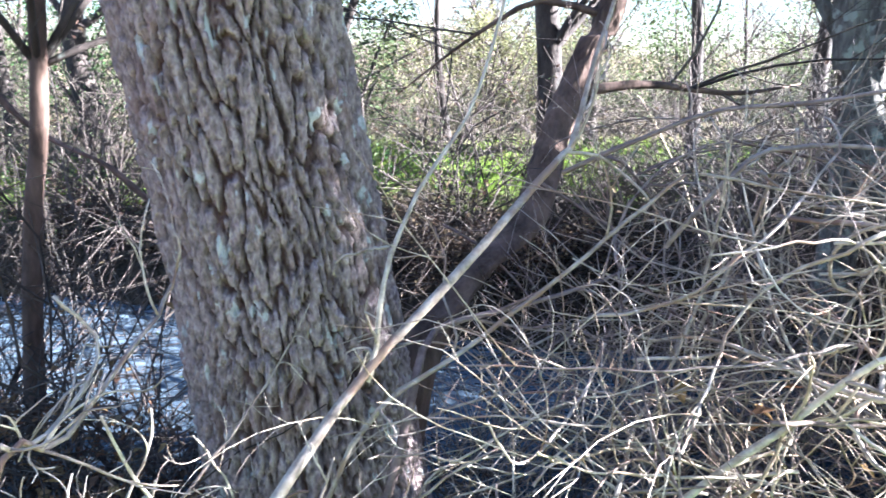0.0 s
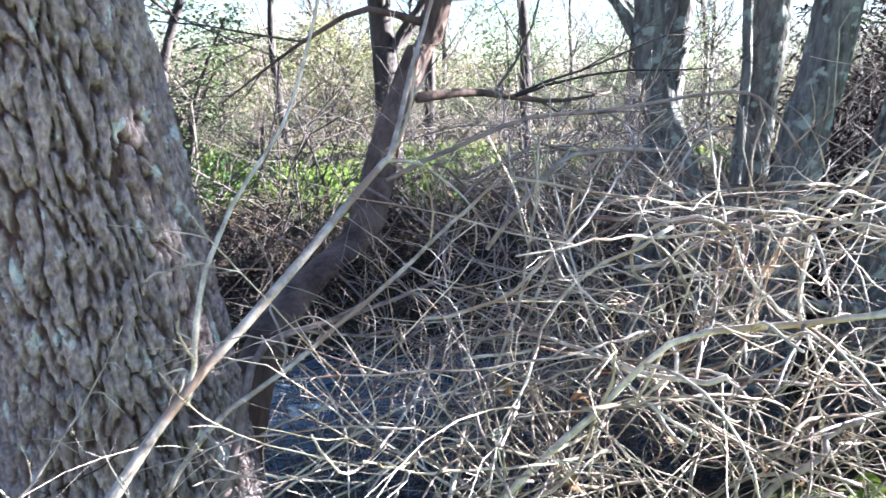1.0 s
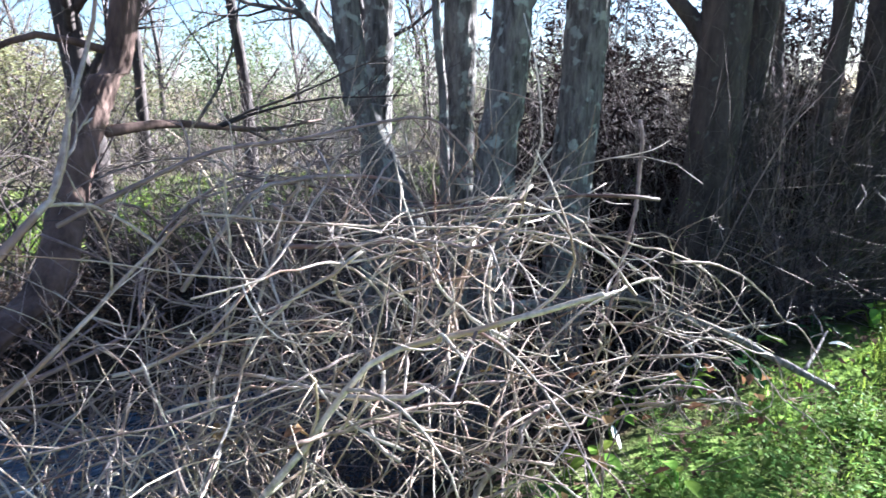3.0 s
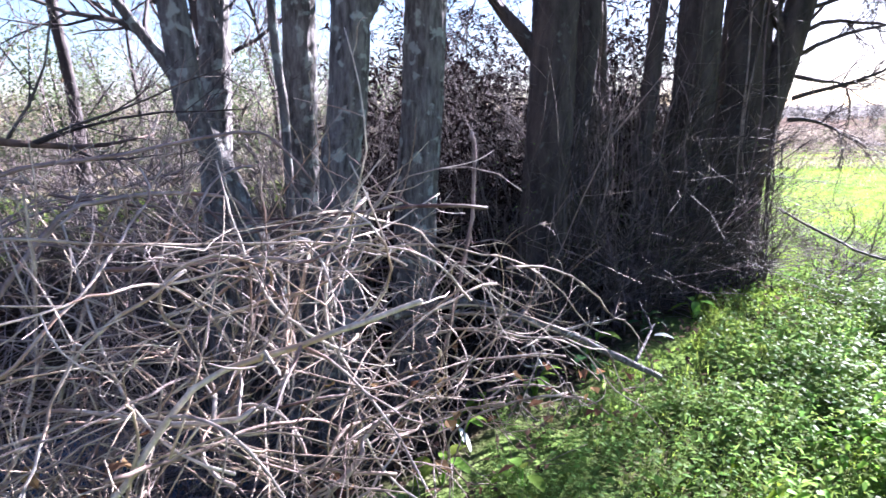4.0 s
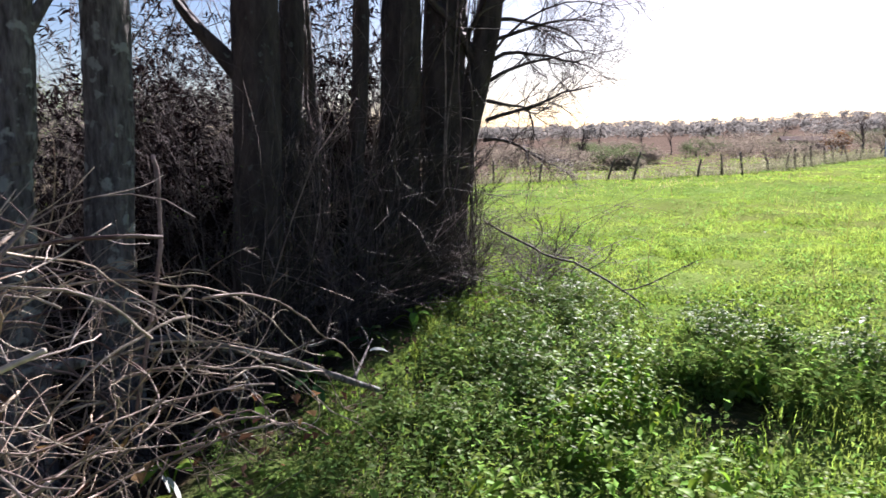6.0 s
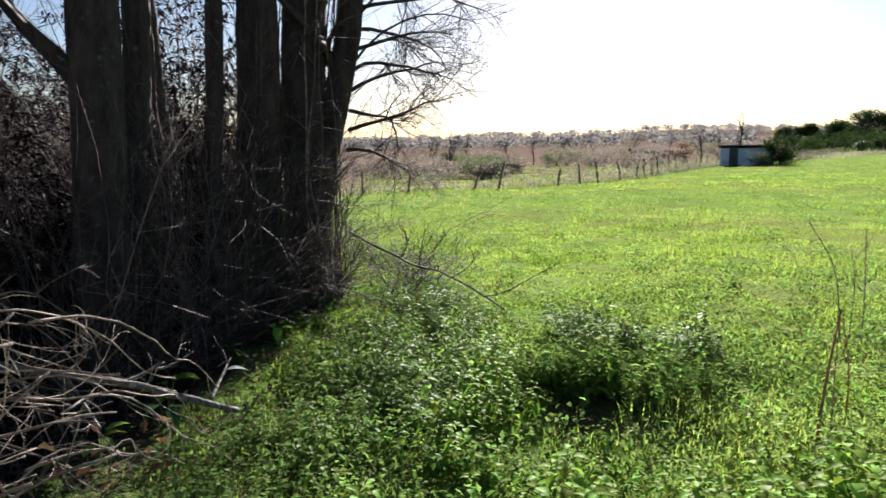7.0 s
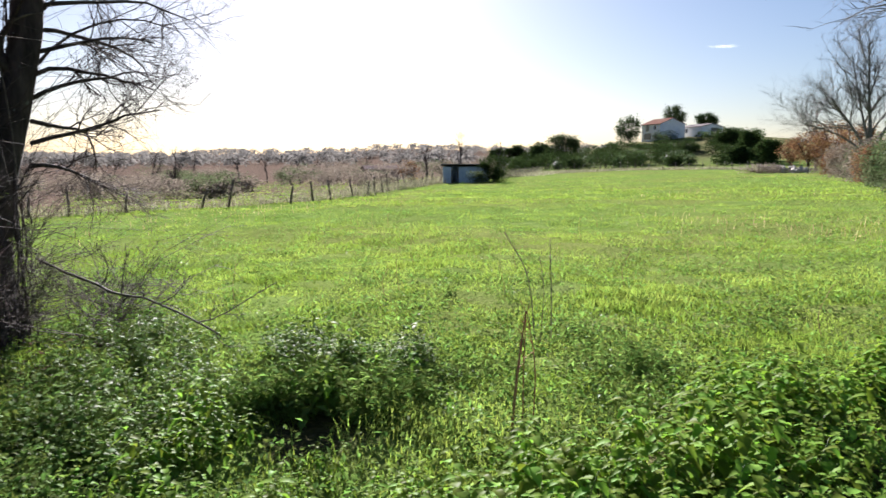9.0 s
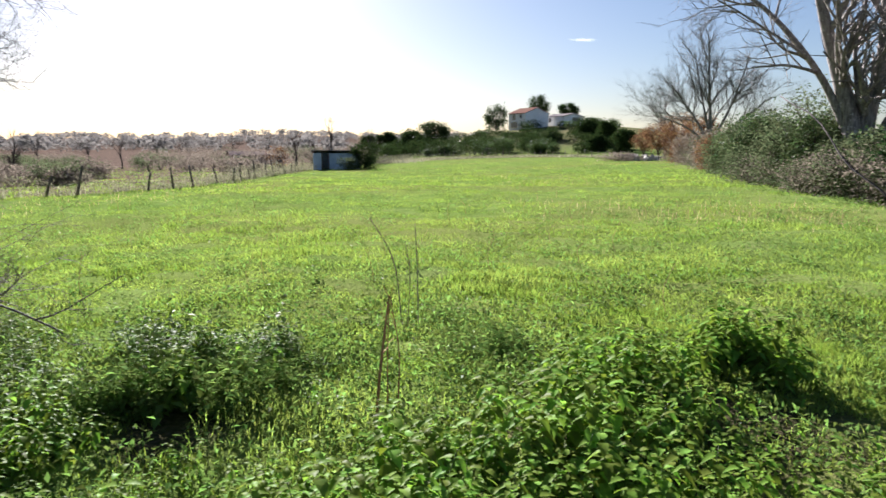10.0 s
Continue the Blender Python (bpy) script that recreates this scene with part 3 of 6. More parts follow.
def bank_tree(line, rad, mat, label, limbs=4, height=9.0, sides=56, rows=170, relief=0.014, freq=44, forks=(), group="trees on the bank", kids=(6, 4, 3), sweep=1.0, low=3.3, vines=0):
    """A bare tree: trunk, limbs above, twigs on them, and vines that climb it."""
    x, y, z = line[0]
    base = (x, y, land1(x, y) - 0.1)
    t = thing("tree", base, label, "tree", group)
    full = [base, *line[1:]]
    d = unit(np.array(line[-1]) - np.array(line[-2]))
    topz = full[-1][2]
    if height > topz + 0.5:
        full.append(tuple(np.array(full[-1]) + unit(d * 0.6 + np.array([0, 0, 0.7])) * (height - topz)))
        rad = [*rad, rad[-1] * 0.4]
    g, _ = trunk_mesh(full, [rad[0] * 1.12, *rad[1:]], sides, rows, relief, freq, x * 7, 0.22)
    part("trunk", shifted(g, base), mat, t)
    crown = Geo()
    for f in forks:
        g = Geo()
        pts = smooth_path(f[0], 9)
        rr = np.linspace(f[1], f[1] * (0.55 if f[1] > 0.1 else 0.18), 9)
        g.tube(pts, rr, 9)
        part("limb", shifted(g, base), mat, t)
        grow(crown, rng, pts, rr, 2, (6, 4, 3), (1.2, 0.6, 0.3), 0.8, 0.13, 0.15, 0.4)
    axis_ = smooth_path(full, 30)
    for k in range(limbs):
        i = int(rng.uniform(0.42, 0.95) * 28)
        while axis_[i][2] < low and i < 28:
            i += 1
        dd = unit(np.array([rng.normal(0, 1), rng.normal(0, 1), 0.9]))
        p = shoot(rng, axis_[i], dd, rng.uniform(1.6, 3.0) * sweep, 8, 0.12, -0.05)
        rr = np.linspace(rad[0] * 0.35, 0.012, 8)
        g = Geo()
        g.tube(p, rr, 6)
        part("limb", shifted(g, base), BARK_DARK, t)
        grow(crown, rng, p, rr, 2, kids, (1.0, 0.55, 0.3), 0.8, 0.14, 0.08)
    part("crown", shifted(crown, base), TWIG_DARK, t)
    q = np.random.default_rng(int(abs(x) * 100))
    for k in range(vines):
        foot, turn, high = q.uniform(3.3, 6.1), q.normal(0, 0.25), q.integers(13, 22)
        off = rad[0] * 1.0 + q.uniform(0.0, 0.10) + np.cumsum(q.normal(0, 0.012, high))
        an = foot + turn * np.arange(high) * 0.15 + np.cumsum(q.normal(0, 0.12, high))
        p = axis_[:high] + np.stack([np.cos(an) * off, np.sin(an) * off, q.normal(0, 0.02, high)], -1)
        p[0, 2] = land1(p[0, 0], p[0, 1]) - 0.03
        p = smooth_path(p, high * 2)
        rr = np.linspace(q.uniform(0.007, 0.017), 0.005, len(p))
        g = Geo()
        g.tube(p, rr, 5)
        grow(g, q, p, rr, 1, (16, 3), (0.28, 0.14), 0.8, 0.2, 0.1, 0.05, 3)
        part("vine", shifted(g, base), TWIG_GREY if k % 4 == 0 else TWIG_DARK, t)
    return t


GREY_TREE = "slender bare tree with grey lichened bark"
DARK_TREE = "bare tree with dark bark wound in vines"
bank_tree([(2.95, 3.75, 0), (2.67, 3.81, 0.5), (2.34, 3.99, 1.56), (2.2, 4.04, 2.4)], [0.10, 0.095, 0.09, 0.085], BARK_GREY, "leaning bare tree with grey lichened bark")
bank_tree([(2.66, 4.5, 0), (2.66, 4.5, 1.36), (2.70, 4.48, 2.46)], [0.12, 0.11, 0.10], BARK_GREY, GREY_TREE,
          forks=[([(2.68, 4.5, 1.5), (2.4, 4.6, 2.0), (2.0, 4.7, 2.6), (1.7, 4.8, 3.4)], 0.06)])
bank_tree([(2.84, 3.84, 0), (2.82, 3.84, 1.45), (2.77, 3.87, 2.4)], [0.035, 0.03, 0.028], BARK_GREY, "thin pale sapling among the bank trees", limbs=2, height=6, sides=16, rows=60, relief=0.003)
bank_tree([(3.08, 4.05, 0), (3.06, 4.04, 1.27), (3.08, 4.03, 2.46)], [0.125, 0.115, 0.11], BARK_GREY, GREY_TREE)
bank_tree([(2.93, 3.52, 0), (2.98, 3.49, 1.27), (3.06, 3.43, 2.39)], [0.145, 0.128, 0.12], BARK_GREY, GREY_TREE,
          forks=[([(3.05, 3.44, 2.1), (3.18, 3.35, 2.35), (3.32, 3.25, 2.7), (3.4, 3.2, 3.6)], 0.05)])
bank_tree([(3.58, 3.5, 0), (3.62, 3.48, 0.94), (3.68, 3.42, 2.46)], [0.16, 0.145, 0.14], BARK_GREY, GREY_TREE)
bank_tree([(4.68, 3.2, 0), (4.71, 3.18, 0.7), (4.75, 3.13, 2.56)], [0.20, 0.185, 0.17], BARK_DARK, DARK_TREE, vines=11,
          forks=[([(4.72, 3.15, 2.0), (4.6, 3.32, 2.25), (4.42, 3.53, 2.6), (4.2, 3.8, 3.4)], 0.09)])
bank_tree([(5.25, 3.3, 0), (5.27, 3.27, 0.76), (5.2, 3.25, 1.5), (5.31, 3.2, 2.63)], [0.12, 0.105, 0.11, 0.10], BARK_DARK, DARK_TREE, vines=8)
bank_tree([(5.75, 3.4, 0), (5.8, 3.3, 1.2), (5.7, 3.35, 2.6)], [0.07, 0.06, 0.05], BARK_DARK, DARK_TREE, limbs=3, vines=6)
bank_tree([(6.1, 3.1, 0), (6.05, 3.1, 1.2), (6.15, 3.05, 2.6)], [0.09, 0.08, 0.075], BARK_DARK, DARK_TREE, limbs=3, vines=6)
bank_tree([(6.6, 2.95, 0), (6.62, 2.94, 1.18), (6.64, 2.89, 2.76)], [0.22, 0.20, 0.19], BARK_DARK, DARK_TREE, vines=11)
# unseen upper trunk and thick fork are placed to shade the old tree
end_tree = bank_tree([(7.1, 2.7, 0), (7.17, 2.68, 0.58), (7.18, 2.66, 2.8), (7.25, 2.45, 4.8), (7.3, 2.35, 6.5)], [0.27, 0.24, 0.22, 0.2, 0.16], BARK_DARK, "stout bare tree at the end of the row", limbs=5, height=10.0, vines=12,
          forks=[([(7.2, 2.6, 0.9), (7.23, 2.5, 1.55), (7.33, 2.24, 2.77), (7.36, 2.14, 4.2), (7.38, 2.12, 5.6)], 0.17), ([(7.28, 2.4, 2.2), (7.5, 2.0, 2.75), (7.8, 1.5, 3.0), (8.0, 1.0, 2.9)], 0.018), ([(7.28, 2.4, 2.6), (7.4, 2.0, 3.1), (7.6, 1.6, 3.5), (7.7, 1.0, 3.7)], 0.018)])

# its fine drooping crown, and unseen leaves added high up as a sun blocker
q = np.random.default_rng(77)
base = tuple(end_tree.location)
crown, creeper = Geo(), Geo()
for k in range(20):
    z = 1.6 + 0.2 * k
    p = shoot(q, (7.34, 2.3 - 0.02 * k, z), (q.uniform(0.0, 0.9), -q.uniform(0.5, 1.0), q.uniform(0.1, 0.7)), q.uniform(0.6, 1.3), 8, 0.15, 0.1)
    rr = np.linspace(0.022, 0.006, 8)
    g = Geo()
    g.tube(p, rr, 6)
    part("limb", shifted(g, base), BARK_DARK, end_tree)
    grow(crown, q, p, rr, 2, (11, 6, 3), (0.6, 0.34, 0.2), 0.9, 0.18, 0.0)
    # added leaves, out of view, keep the sun off the old trunk
    if z > 3.7:
        at = p[q.integers(0, 8, 620)] + q.normal(0, 1, (620, 3)) * [0.3, 0.3, 0.22]
        creeper.leaves(at[((at[:, 2] > 3.65) & (at[:, 1] > 2.0)) | ((at[:, 2] > 4.25) & (q.random(len(at)) < 0.4))], 0.10, 0.07, q)
part("crown", shifted(crown, base), TWIG_DARK, end_tree)
part("creeper", shifted(creeper, base), SHADE_DEAD_LEAF, end_tree, "unseen leaves added in the crown to shade the old trunk", smooth=False)

# the brown leaning tree behind the old one
bank_tree([(-0.25, 2.75, -0.2), (-0.1, 2.8, 0.37), (0.13, 3.1, 0.69), (0.43, 3.37, 0.9), (0.59, 3.65, 1.32), (0.78, 3.82, 1.75), (0.93, 3.89, 2.15)],
          [0.09, 0.09, 0.09, 0.09, 0.08, 0.075, 0.07], BARK_RED, "reddish-brown tree leaning over the stream", limbs=4, height=5,
          forks=[([(0.76, 3.72, 1.52), (1.11, 3.84, 1.55), (1.63, 3.98, 1.5), (2.1, 4.2, 1.55)], 0.03), ([(0.85, 3.85, 1.9), (0.53, 3.96, 1.98), (0.29, 3.99, 1.87), (0.05, 4.0, 1.71), (-0.26, 3.99, 1.47)], 0.022)])
# trees on the far bank
for x, y, r_, h in [(1.25, 8.0, 0.17, 7), (-2.3, 8.6, 0.10, 7), (-5.4, 11.2, 0.2, 8), (3.4, 9.5, 0.09, 6), (-1.2, 9.0, 0.07, 6), (2.2, 10.5, 0.08, 5), (0.1, 11, 0.06, 5), (5.6, 10.5, 0.13, 7), (-7.3, 12.0, 0.12, 6), (4.6, 8.5, 0.10, 6), (-2.2, 11.5, 0.10, 6)]:
    z = land1(x, y)
    q = rng.normal(0, 0.15, 4)
    bank_tree([(x, y, z), (x + q[0], y + q[1], z + 1.6), (x + q[2] * 1.5, y + q[3], z + 3.4)], [r_, r_ * 0.85, r_ * 0.7], BARK_DARK, "bare tree on the far bank of the stream", limbs=7, height=h,
              sides=20, rows=60, relief=0.006, group="trees on the far bank", kids=(7, 5, 2), sweep=0.9, low=1.2)


# ---- shrubs and thickets ----
def thicket(name, label, centre, size, stems, leaves, twig_mat, leaf_mat, seed, leaf=0.05, length=1.6, radius=0.006, kind="stuff", category="bush", wiggle=0.16, arch=0.1, twigs=4, up=1.0, close=0.0):
    """A tangle of arching stems over a patch of ground, with leaves on them."""
    q = np.random.default_rng(seed)
    base = (centre[0], centre[1], land1(*centre))
    t = thing(name, base, label, category, kind=kind)
    g, spots = Geo(), []
    for _ in range(stems):
        x, y = centre[0] + q.normal(0, size[0] * 0.5), centre[1] + q.normal(0, size[1] * 0.5)
        p = shoot(q, (x, y, land1(x, y) - 0.03), (q.normal(0, 0.3 if close else 0.6), q.normal(0, 0.3 if close else 0.6), up), length * q.uniform(0.35, 1.25) * (0.75 + 0.35 * math.sin(x * 1.3 + y)), 7, wiggle * 1.15, arch * 1.3)
        p[:, 2] = np.maximum(p[:, 2], land(p[:, 0], p[:, 1]) - 0.02)
        rr = np.linspace(radius, radius * 0.4, 7) * q.uniform(0.6, 1.3)
        g.tube(p, rr, 3)
        for _ in range(twigs):
            i = q.integers(1, 7)
            s = shoot(q, p[i], side_way(q, unit(p[i] - p[i - 1]), 0.9), length * q.uniform(0.12, 0.35), 3, 0.25)
            g.tube(s, np.linspace(rr[i] * 0.6, rr[i] * 0.3, 3), 3)
            spots.append(s[1:])
        spots.append(p[2:])
    part("stems", shifted(g, base), twig_mat, t)
    if leaves:
        spots = np.vstack(spots)
        if close:
            spots = spots[(np.abs(spots[:, 0] - centre[0]) < size[0]) & (np.abs(spots[:, 1] - centre[1]) < size[1] * 1.1) & (spots[:, 2] < close)]
        at = spots[q.integers(0, len(spots), leaves)] + q.normal(0, leaf * 0.4, (leaves, 3))
        g = Geo()
        g.leaves(at, leaf, leaf * (0.26 if close else 0.6), q)
        part("leaves", shifted(g, base), leaf_mat, t, smooth=False)
    return t


# far bank undergrowth
for k, (x, y, sx, sy) in enumerate([(-6, 10.6, 2.2, 0.5), (-1.0, 8.0, 1.4, 0.5), (1, 7.8, 1.8, 0.5), (3.2, 8.0, 2, 0.6), (5.5, 8.0, 2, 0.9)]):
    thicket("undergrowth", "brown dead brambles and twigs on the far bank", (x, y), (sx, sy), 120, 600, TWIG_DARK, SOIL_LEAF, 20 + k, 0.05, 0.65, 0.006)
for k, (x, y, sx, sy) in enumerate([(-5, 10.2, 2.4, 0.9), (-2.6, 9.6, 1.4, 0.6), (-1, 9.6, 2.0, 0.8), (2.5, 9.5, 2.0, 0.8), (5.5, 9.8, 2.0, 1.0)]):
    thicket("undergrowth", "green ivy and brambles on the far bank", (x, y), (sx, sy), 70, 2000, TWIG_DARK, IVY, 30 + k, 0.06, 0.4, 0.005)
for k, (x, y, sx, sy, l) in enumerate([(-6.8, 10.0, 1.2, 0.6, 2.6), (-4.6, 9.4, 1.3, 0.6, 2.3), (-2.8, 9.0, 1.0, 0.6, 2.0), (-3.6, 11.5, 1.5, 0.7, 2.4), (0.2, 10.2, 1.5, 0.7, 2.2), (2.6, 10.8, 1.5, 0.7, 2.4), (5.4, 9.8, 1.6, 0.8, 3.0), (-7.5, 10.5, 2, 1, 3)]):
    thicket("bare_shrub", "bare grey-brown shrub on the far bank", (x, y), (sx, sy), 34, 400, TWIG_DARK, OLIVE_LEAF, 110 + k, 0.05, l, 0.008, twigs=9, up=1.5, arch=0.02)
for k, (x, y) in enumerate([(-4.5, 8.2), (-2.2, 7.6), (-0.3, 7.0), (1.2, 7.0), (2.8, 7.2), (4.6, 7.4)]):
    thicket("bank_brush", "dark dead brush and roots on the stream's edge", (x, y), (1.2, 0.35), 110, 260, TWIG_DARK, SHADE_DEAD_LEAF, 130 + k, 0.05, 0.85, 0.007, wiggle=0.22, arch=0.12)
for k, (x, y) in enumerate([(-8, 12.4), (-5.2, 12.2), (-2.9, 12.4), (-0.6, 12.2), (1.6, 12.4), (3.8, 12.3), (6.2, 12.4), (9, 12.6)]):
    thicket("bare_shrub", "olive-leaved shrub on the far bank's edge", (x, y), (1.5, 0.5), 34, 900, TWIG_DARK, [OLIVE_LEAF, YELLOW_LEAF, HEATH][k % 3], 150 + k, 0.06, 0.9 + 0.4 * (k % 3), 0.008, twigs=7, up=1.3, arch=0.04)
for k, (x, y, sx, sy) in enumerate([(-4.6, 8.7, 1.0, 0.5), (-3.2, 8.2, 0.9, 0.4), (-1.8, 7.6, 0.9, 0.35), (-0.3, 7.0, 1.0, 0.35), (1.2, 7.0, 1.0, 0.35), (2.7, 7.1, 1.0, 0.35), (4.2, 7.2, 1.0, 0.4)]):
    thicket("bramble", "dark brown bramble hanging over the far bank", (x, y), (sx, sy), 90, 2400, TWIG_DARK, SOIL_LEAF, 230 + k, 0.06, 0.7, 0.006, twigs=6, arch=0.16)
for k, (x, y, l) in enumerate([(-4.2, 8.6, 3.6), (-2.9, 8.0, 3.4), (-1.4, 7.9, 3.0), (0.2, 7.6, 3.6), (1.9, 7.6, 3.2), (3.0, 7.8, 3.6), (4.4, 7.8, 3.4)]):
    thicket("bare_shrub", "tall bare dark shrub on the far bank", (x, y), (0.8, 0.4), 20, 260, TWIG_DARK, [OLIVE_LEAF, SOIL_LEAF][k % 2], 250 + k, 0.06, l, 0.014, twigs=20, up=1.5, arch=0.03, wiggle=0.2)
# bare shrubs and saplings on the near bank, reaching over the water
# left of the old tree the dark twig colour stands in for shade
for k, (x, y, sx, sy, l, n) in enumerate([(-2.1, 3.3, 0.7, 0.3, 3.0, 46), (-1.5, 4.0, 0.5, 0.3, 2.6, 26), (0.3, 3.9, 0.6, 0.3, 2.8, 30), (1.6, 3.9, 0.8, 0.3, 2.8, 44), (2.6, 4.3, 0.6, 0.3, 2.6, 30), (-3.2, 3.9, 0.8, 0.4, 3.0, 40)]):
    thicket("bare_shrub", "bare grey shrub reaching over the stream", (x, y), (sx, sy), n, 120, TWIG_DARK if x < 0 else TWIG_GREY if k % 2 else TWIG_RUSSET, SOIL_LEAF, 170 + k, 0.04, l, 0.009, twigs=10, up=1.5, arch=0.05, wiggle=0.18)
for pts, r_ in [([(-2.25, 3.4, -0.7), (-2.12, 3.39, 0.3), (-2.05, 3.42, 0.9), (-1.95, 3.5, 1.8)], 0.055), ([(-2.6, 3.5, -0.7), (-2.4, 3.45, 0.4), (-2.35, 3.5, 1.2), (-2.2, 3.6, 2.0)], 0.03), ([(-1.1, 4.1, -0.9), (-1.3, 4.0, 0.3), (-1.8, 3.9, 1.0), (-2.6, 3.9, 1.7)], 0.03)]:
    bank_tree(pts, [r_, r_ * 0.9, r_ * 0.8, r_ * 0.75], BARK_RED, "slim bare sapling on the near bank", limbs=5, height=5, sides=14, rows=50, relief=0.004, group="saplings on the near bank", kids=(6, 4, 3), low=1.6)
# sunlit hedges beyond the stream
for k, (x, y, sx, sy, lm, l) in enumerate([(-9, 15, 3, 1.2, OLIVE_LEAF, 2.4), (-5, 15.5, 3, 1.2, OLIVE_LEAF, 1.7), (-1, 17, 3, 1.2, YELLOW_LEAF, 1.5), (3, 17, 3, 1.2, OLIVE_LEAF, 1.7), (7, 16.5, 3, 1.2, OLIVE_LEAF, 2.2), (11, 17, 3, 1.5, OLIVE_LEAF, 2.6),
                                              (-12, 22, 5, 2, OLIVE_LEAF, 5.2), (-4, 23, 5, 2, HEATH, 5.0), (4, 24, 5, 2, OLIVE_LEAF, 5.4), (12, 25, 5, 2, YELLOW_LEAF, 5.0), (20, 28, 6, 2, HEATH, 4.6)]):
    thicket("hedge", "sunlit winter hedge beyond the stream", (x, y), (sx, sy), 90, 1900, TWIG_DARK, lm, 40 + k, 0.11, l, 0.011, category="hedge", twigs=7, up=1.6, arch=0.03)
# the dark tangle behind the bank trees; near-black leaves stand in for its shade
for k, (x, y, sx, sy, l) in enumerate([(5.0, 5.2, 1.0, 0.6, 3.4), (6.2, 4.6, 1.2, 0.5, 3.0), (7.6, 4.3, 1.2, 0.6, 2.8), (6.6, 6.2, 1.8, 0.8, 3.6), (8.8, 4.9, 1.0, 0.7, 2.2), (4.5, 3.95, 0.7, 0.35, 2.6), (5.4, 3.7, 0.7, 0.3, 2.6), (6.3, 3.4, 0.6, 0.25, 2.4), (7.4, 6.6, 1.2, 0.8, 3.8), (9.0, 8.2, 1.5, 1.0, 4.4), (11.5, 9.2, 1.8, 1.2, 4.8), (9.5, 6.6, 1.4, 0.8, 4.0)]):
    thicket("thicket", "dark bramble thicket behind the trees, near-black leaves added as shade", (x, y), (sx, sy), 210, 14000, TWIG_DARK, SHADE_DEAD_LEAF, 50 + k, 0.14, l, 0.009, twigs=4, close=3.6)
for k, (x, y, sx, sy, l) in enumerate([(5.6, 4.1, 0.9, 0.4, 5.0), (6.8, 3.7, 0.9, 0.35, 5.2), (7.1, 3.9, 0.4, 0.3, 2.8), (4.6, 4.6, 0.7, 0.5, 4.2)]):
    thicket("vine_curtain", "dark hanging vines among the trees, near-black leaves added as shade", (x, y), (sx, sy), 160, 9000, TWIG_DARK, SHADE_DEAD_LEAF, 90 + k, 0.12, l * 1.1, 0.010, twigs=10, close=5.0, wiggle=0.14, arch=0.0, up=2.4, category="creeper")
for k, (x, y, sx, sy, l) in enumerate([(3.7, 5.3, 0.9, 0.5, 4.2), (4.7, 6.6, 1.2, 0.6, 4.6), (3.2, 6.4, 0.8, 0.5, 3.6)]):
    thicket("bare_shrub", "tall dark bare shrub behind the bank trees", (x, y), (sx, sy), 60, 0, TWIG_DARK, SOIL_LEAF, 190 + k, 0.05, l, 0.012, twigs=16, up=2.0, arch=0.02)
# shoots round the feet of the trees
for k, (x, y, sx, sy, l, n) in enumerate([(5.6, 2.9, 0.9, 0.22, 3.0, 80), (6.3, 2.65, 0.7, 0.2, 2.8, 80), (7.0, 2.4, 0.4, 0.18, 2.3, 55), (4.4, 3.0, 0.7, 0.2, 2.2, 60), (6.0, 2.65, 0.8, 0.15, 1.3, 40)]):
    thicket("shoots", "thin upright suckers and vines round the tree feet", (x, y), (sx, sy), n, 300, TWIG_GREY if k == 0 else TWIG_DARK, HERB, 60 + k, 0.03, l, 0.007, wiggle=0.13, arch=0.0, up=3.0, twigs=7, close=1.6)
for k, (x, y, l) in enumerate([(7.6, 1.9, 1.7), (8.1, 1.9, 1.8), (8.8, 2.1, 1.6), (9.6, 2.4, 1.5)]):
    thicket("bramble", "bare arching brambles reaching over the meadow", (x, y), (0.5, 0.35), 22, 40, TWIG_DARK, HERB, 70 + k, 0.03, l * 1.2, 0.006, wiggle=0.26, arch=0.12, up=0.6, twigs=10)

# ---- the brush pile ----
rng = np.random.default_rng(5)
PILE = "branches in the brush pile"


def branch(name, pts, r0, r1, label, seed, twigs=6, tw_len=0.35, mat=None, group=PILE, n=18, knots=True):
    """A cut branch with its side twigs."""
    q = np.random.default_rng(seed)
    p = smooth_path(pts, n)
    p[1:-1] += q.normal(0, 0.0025, (n - 2, 3))
    rr = np.linspace(r0, r1, n)
    if knots:
        rr = rr * (1 + 0.12 * (q.random(n) > 0.8))
    base = tuple(p[0])
    t = thing(name, base, label, "branch", group)
    g = Geo()
    g.tube(p, rr, 8)
    part("stem", shifted(g, base), mat or TWIG_PALE, t)
    for _ in range(twigs):
        f = q.uniform(0.15, 1) * (n - 1)
        i = min(int(f), n - 2)
        d = unit(side_way(q, unit(p[i + 1] - p[i]), q.uniform(0.5, 1.1)) + np.array([0, 0, q.normal(0, 0.45)]))
        r2 = min(rr[i] * 0.8, max(0.0024, rr[i] * 0.62))
        c = curl(q, p[i], d, tw_len * q.uniform(0.5, 1.3), 8, q.uniform(-0.42, 0.42), 0.06)
        g = Geo()
        g.tube(c, np.linspace(r2, r2 * 0.5, 8), 5)
        for _ in range(2):
            j = int(q.integers(2, 7))
            c2 = curl(q, c[j], side_way(q, unit(c[j + 1] - c[j]), q.uniform(0.4, 1.0)), tw_len * q.uniform(0.2, 0.55), 6, q.uniform(-0.45, 0.45), 0.08)
            g.tube(c2, np.linspace(r2 * 0.65, r2 * 0.35, 6), 4)
        part("twig", shifted(g, base), mat or TWIG_PALE, t)
    return t


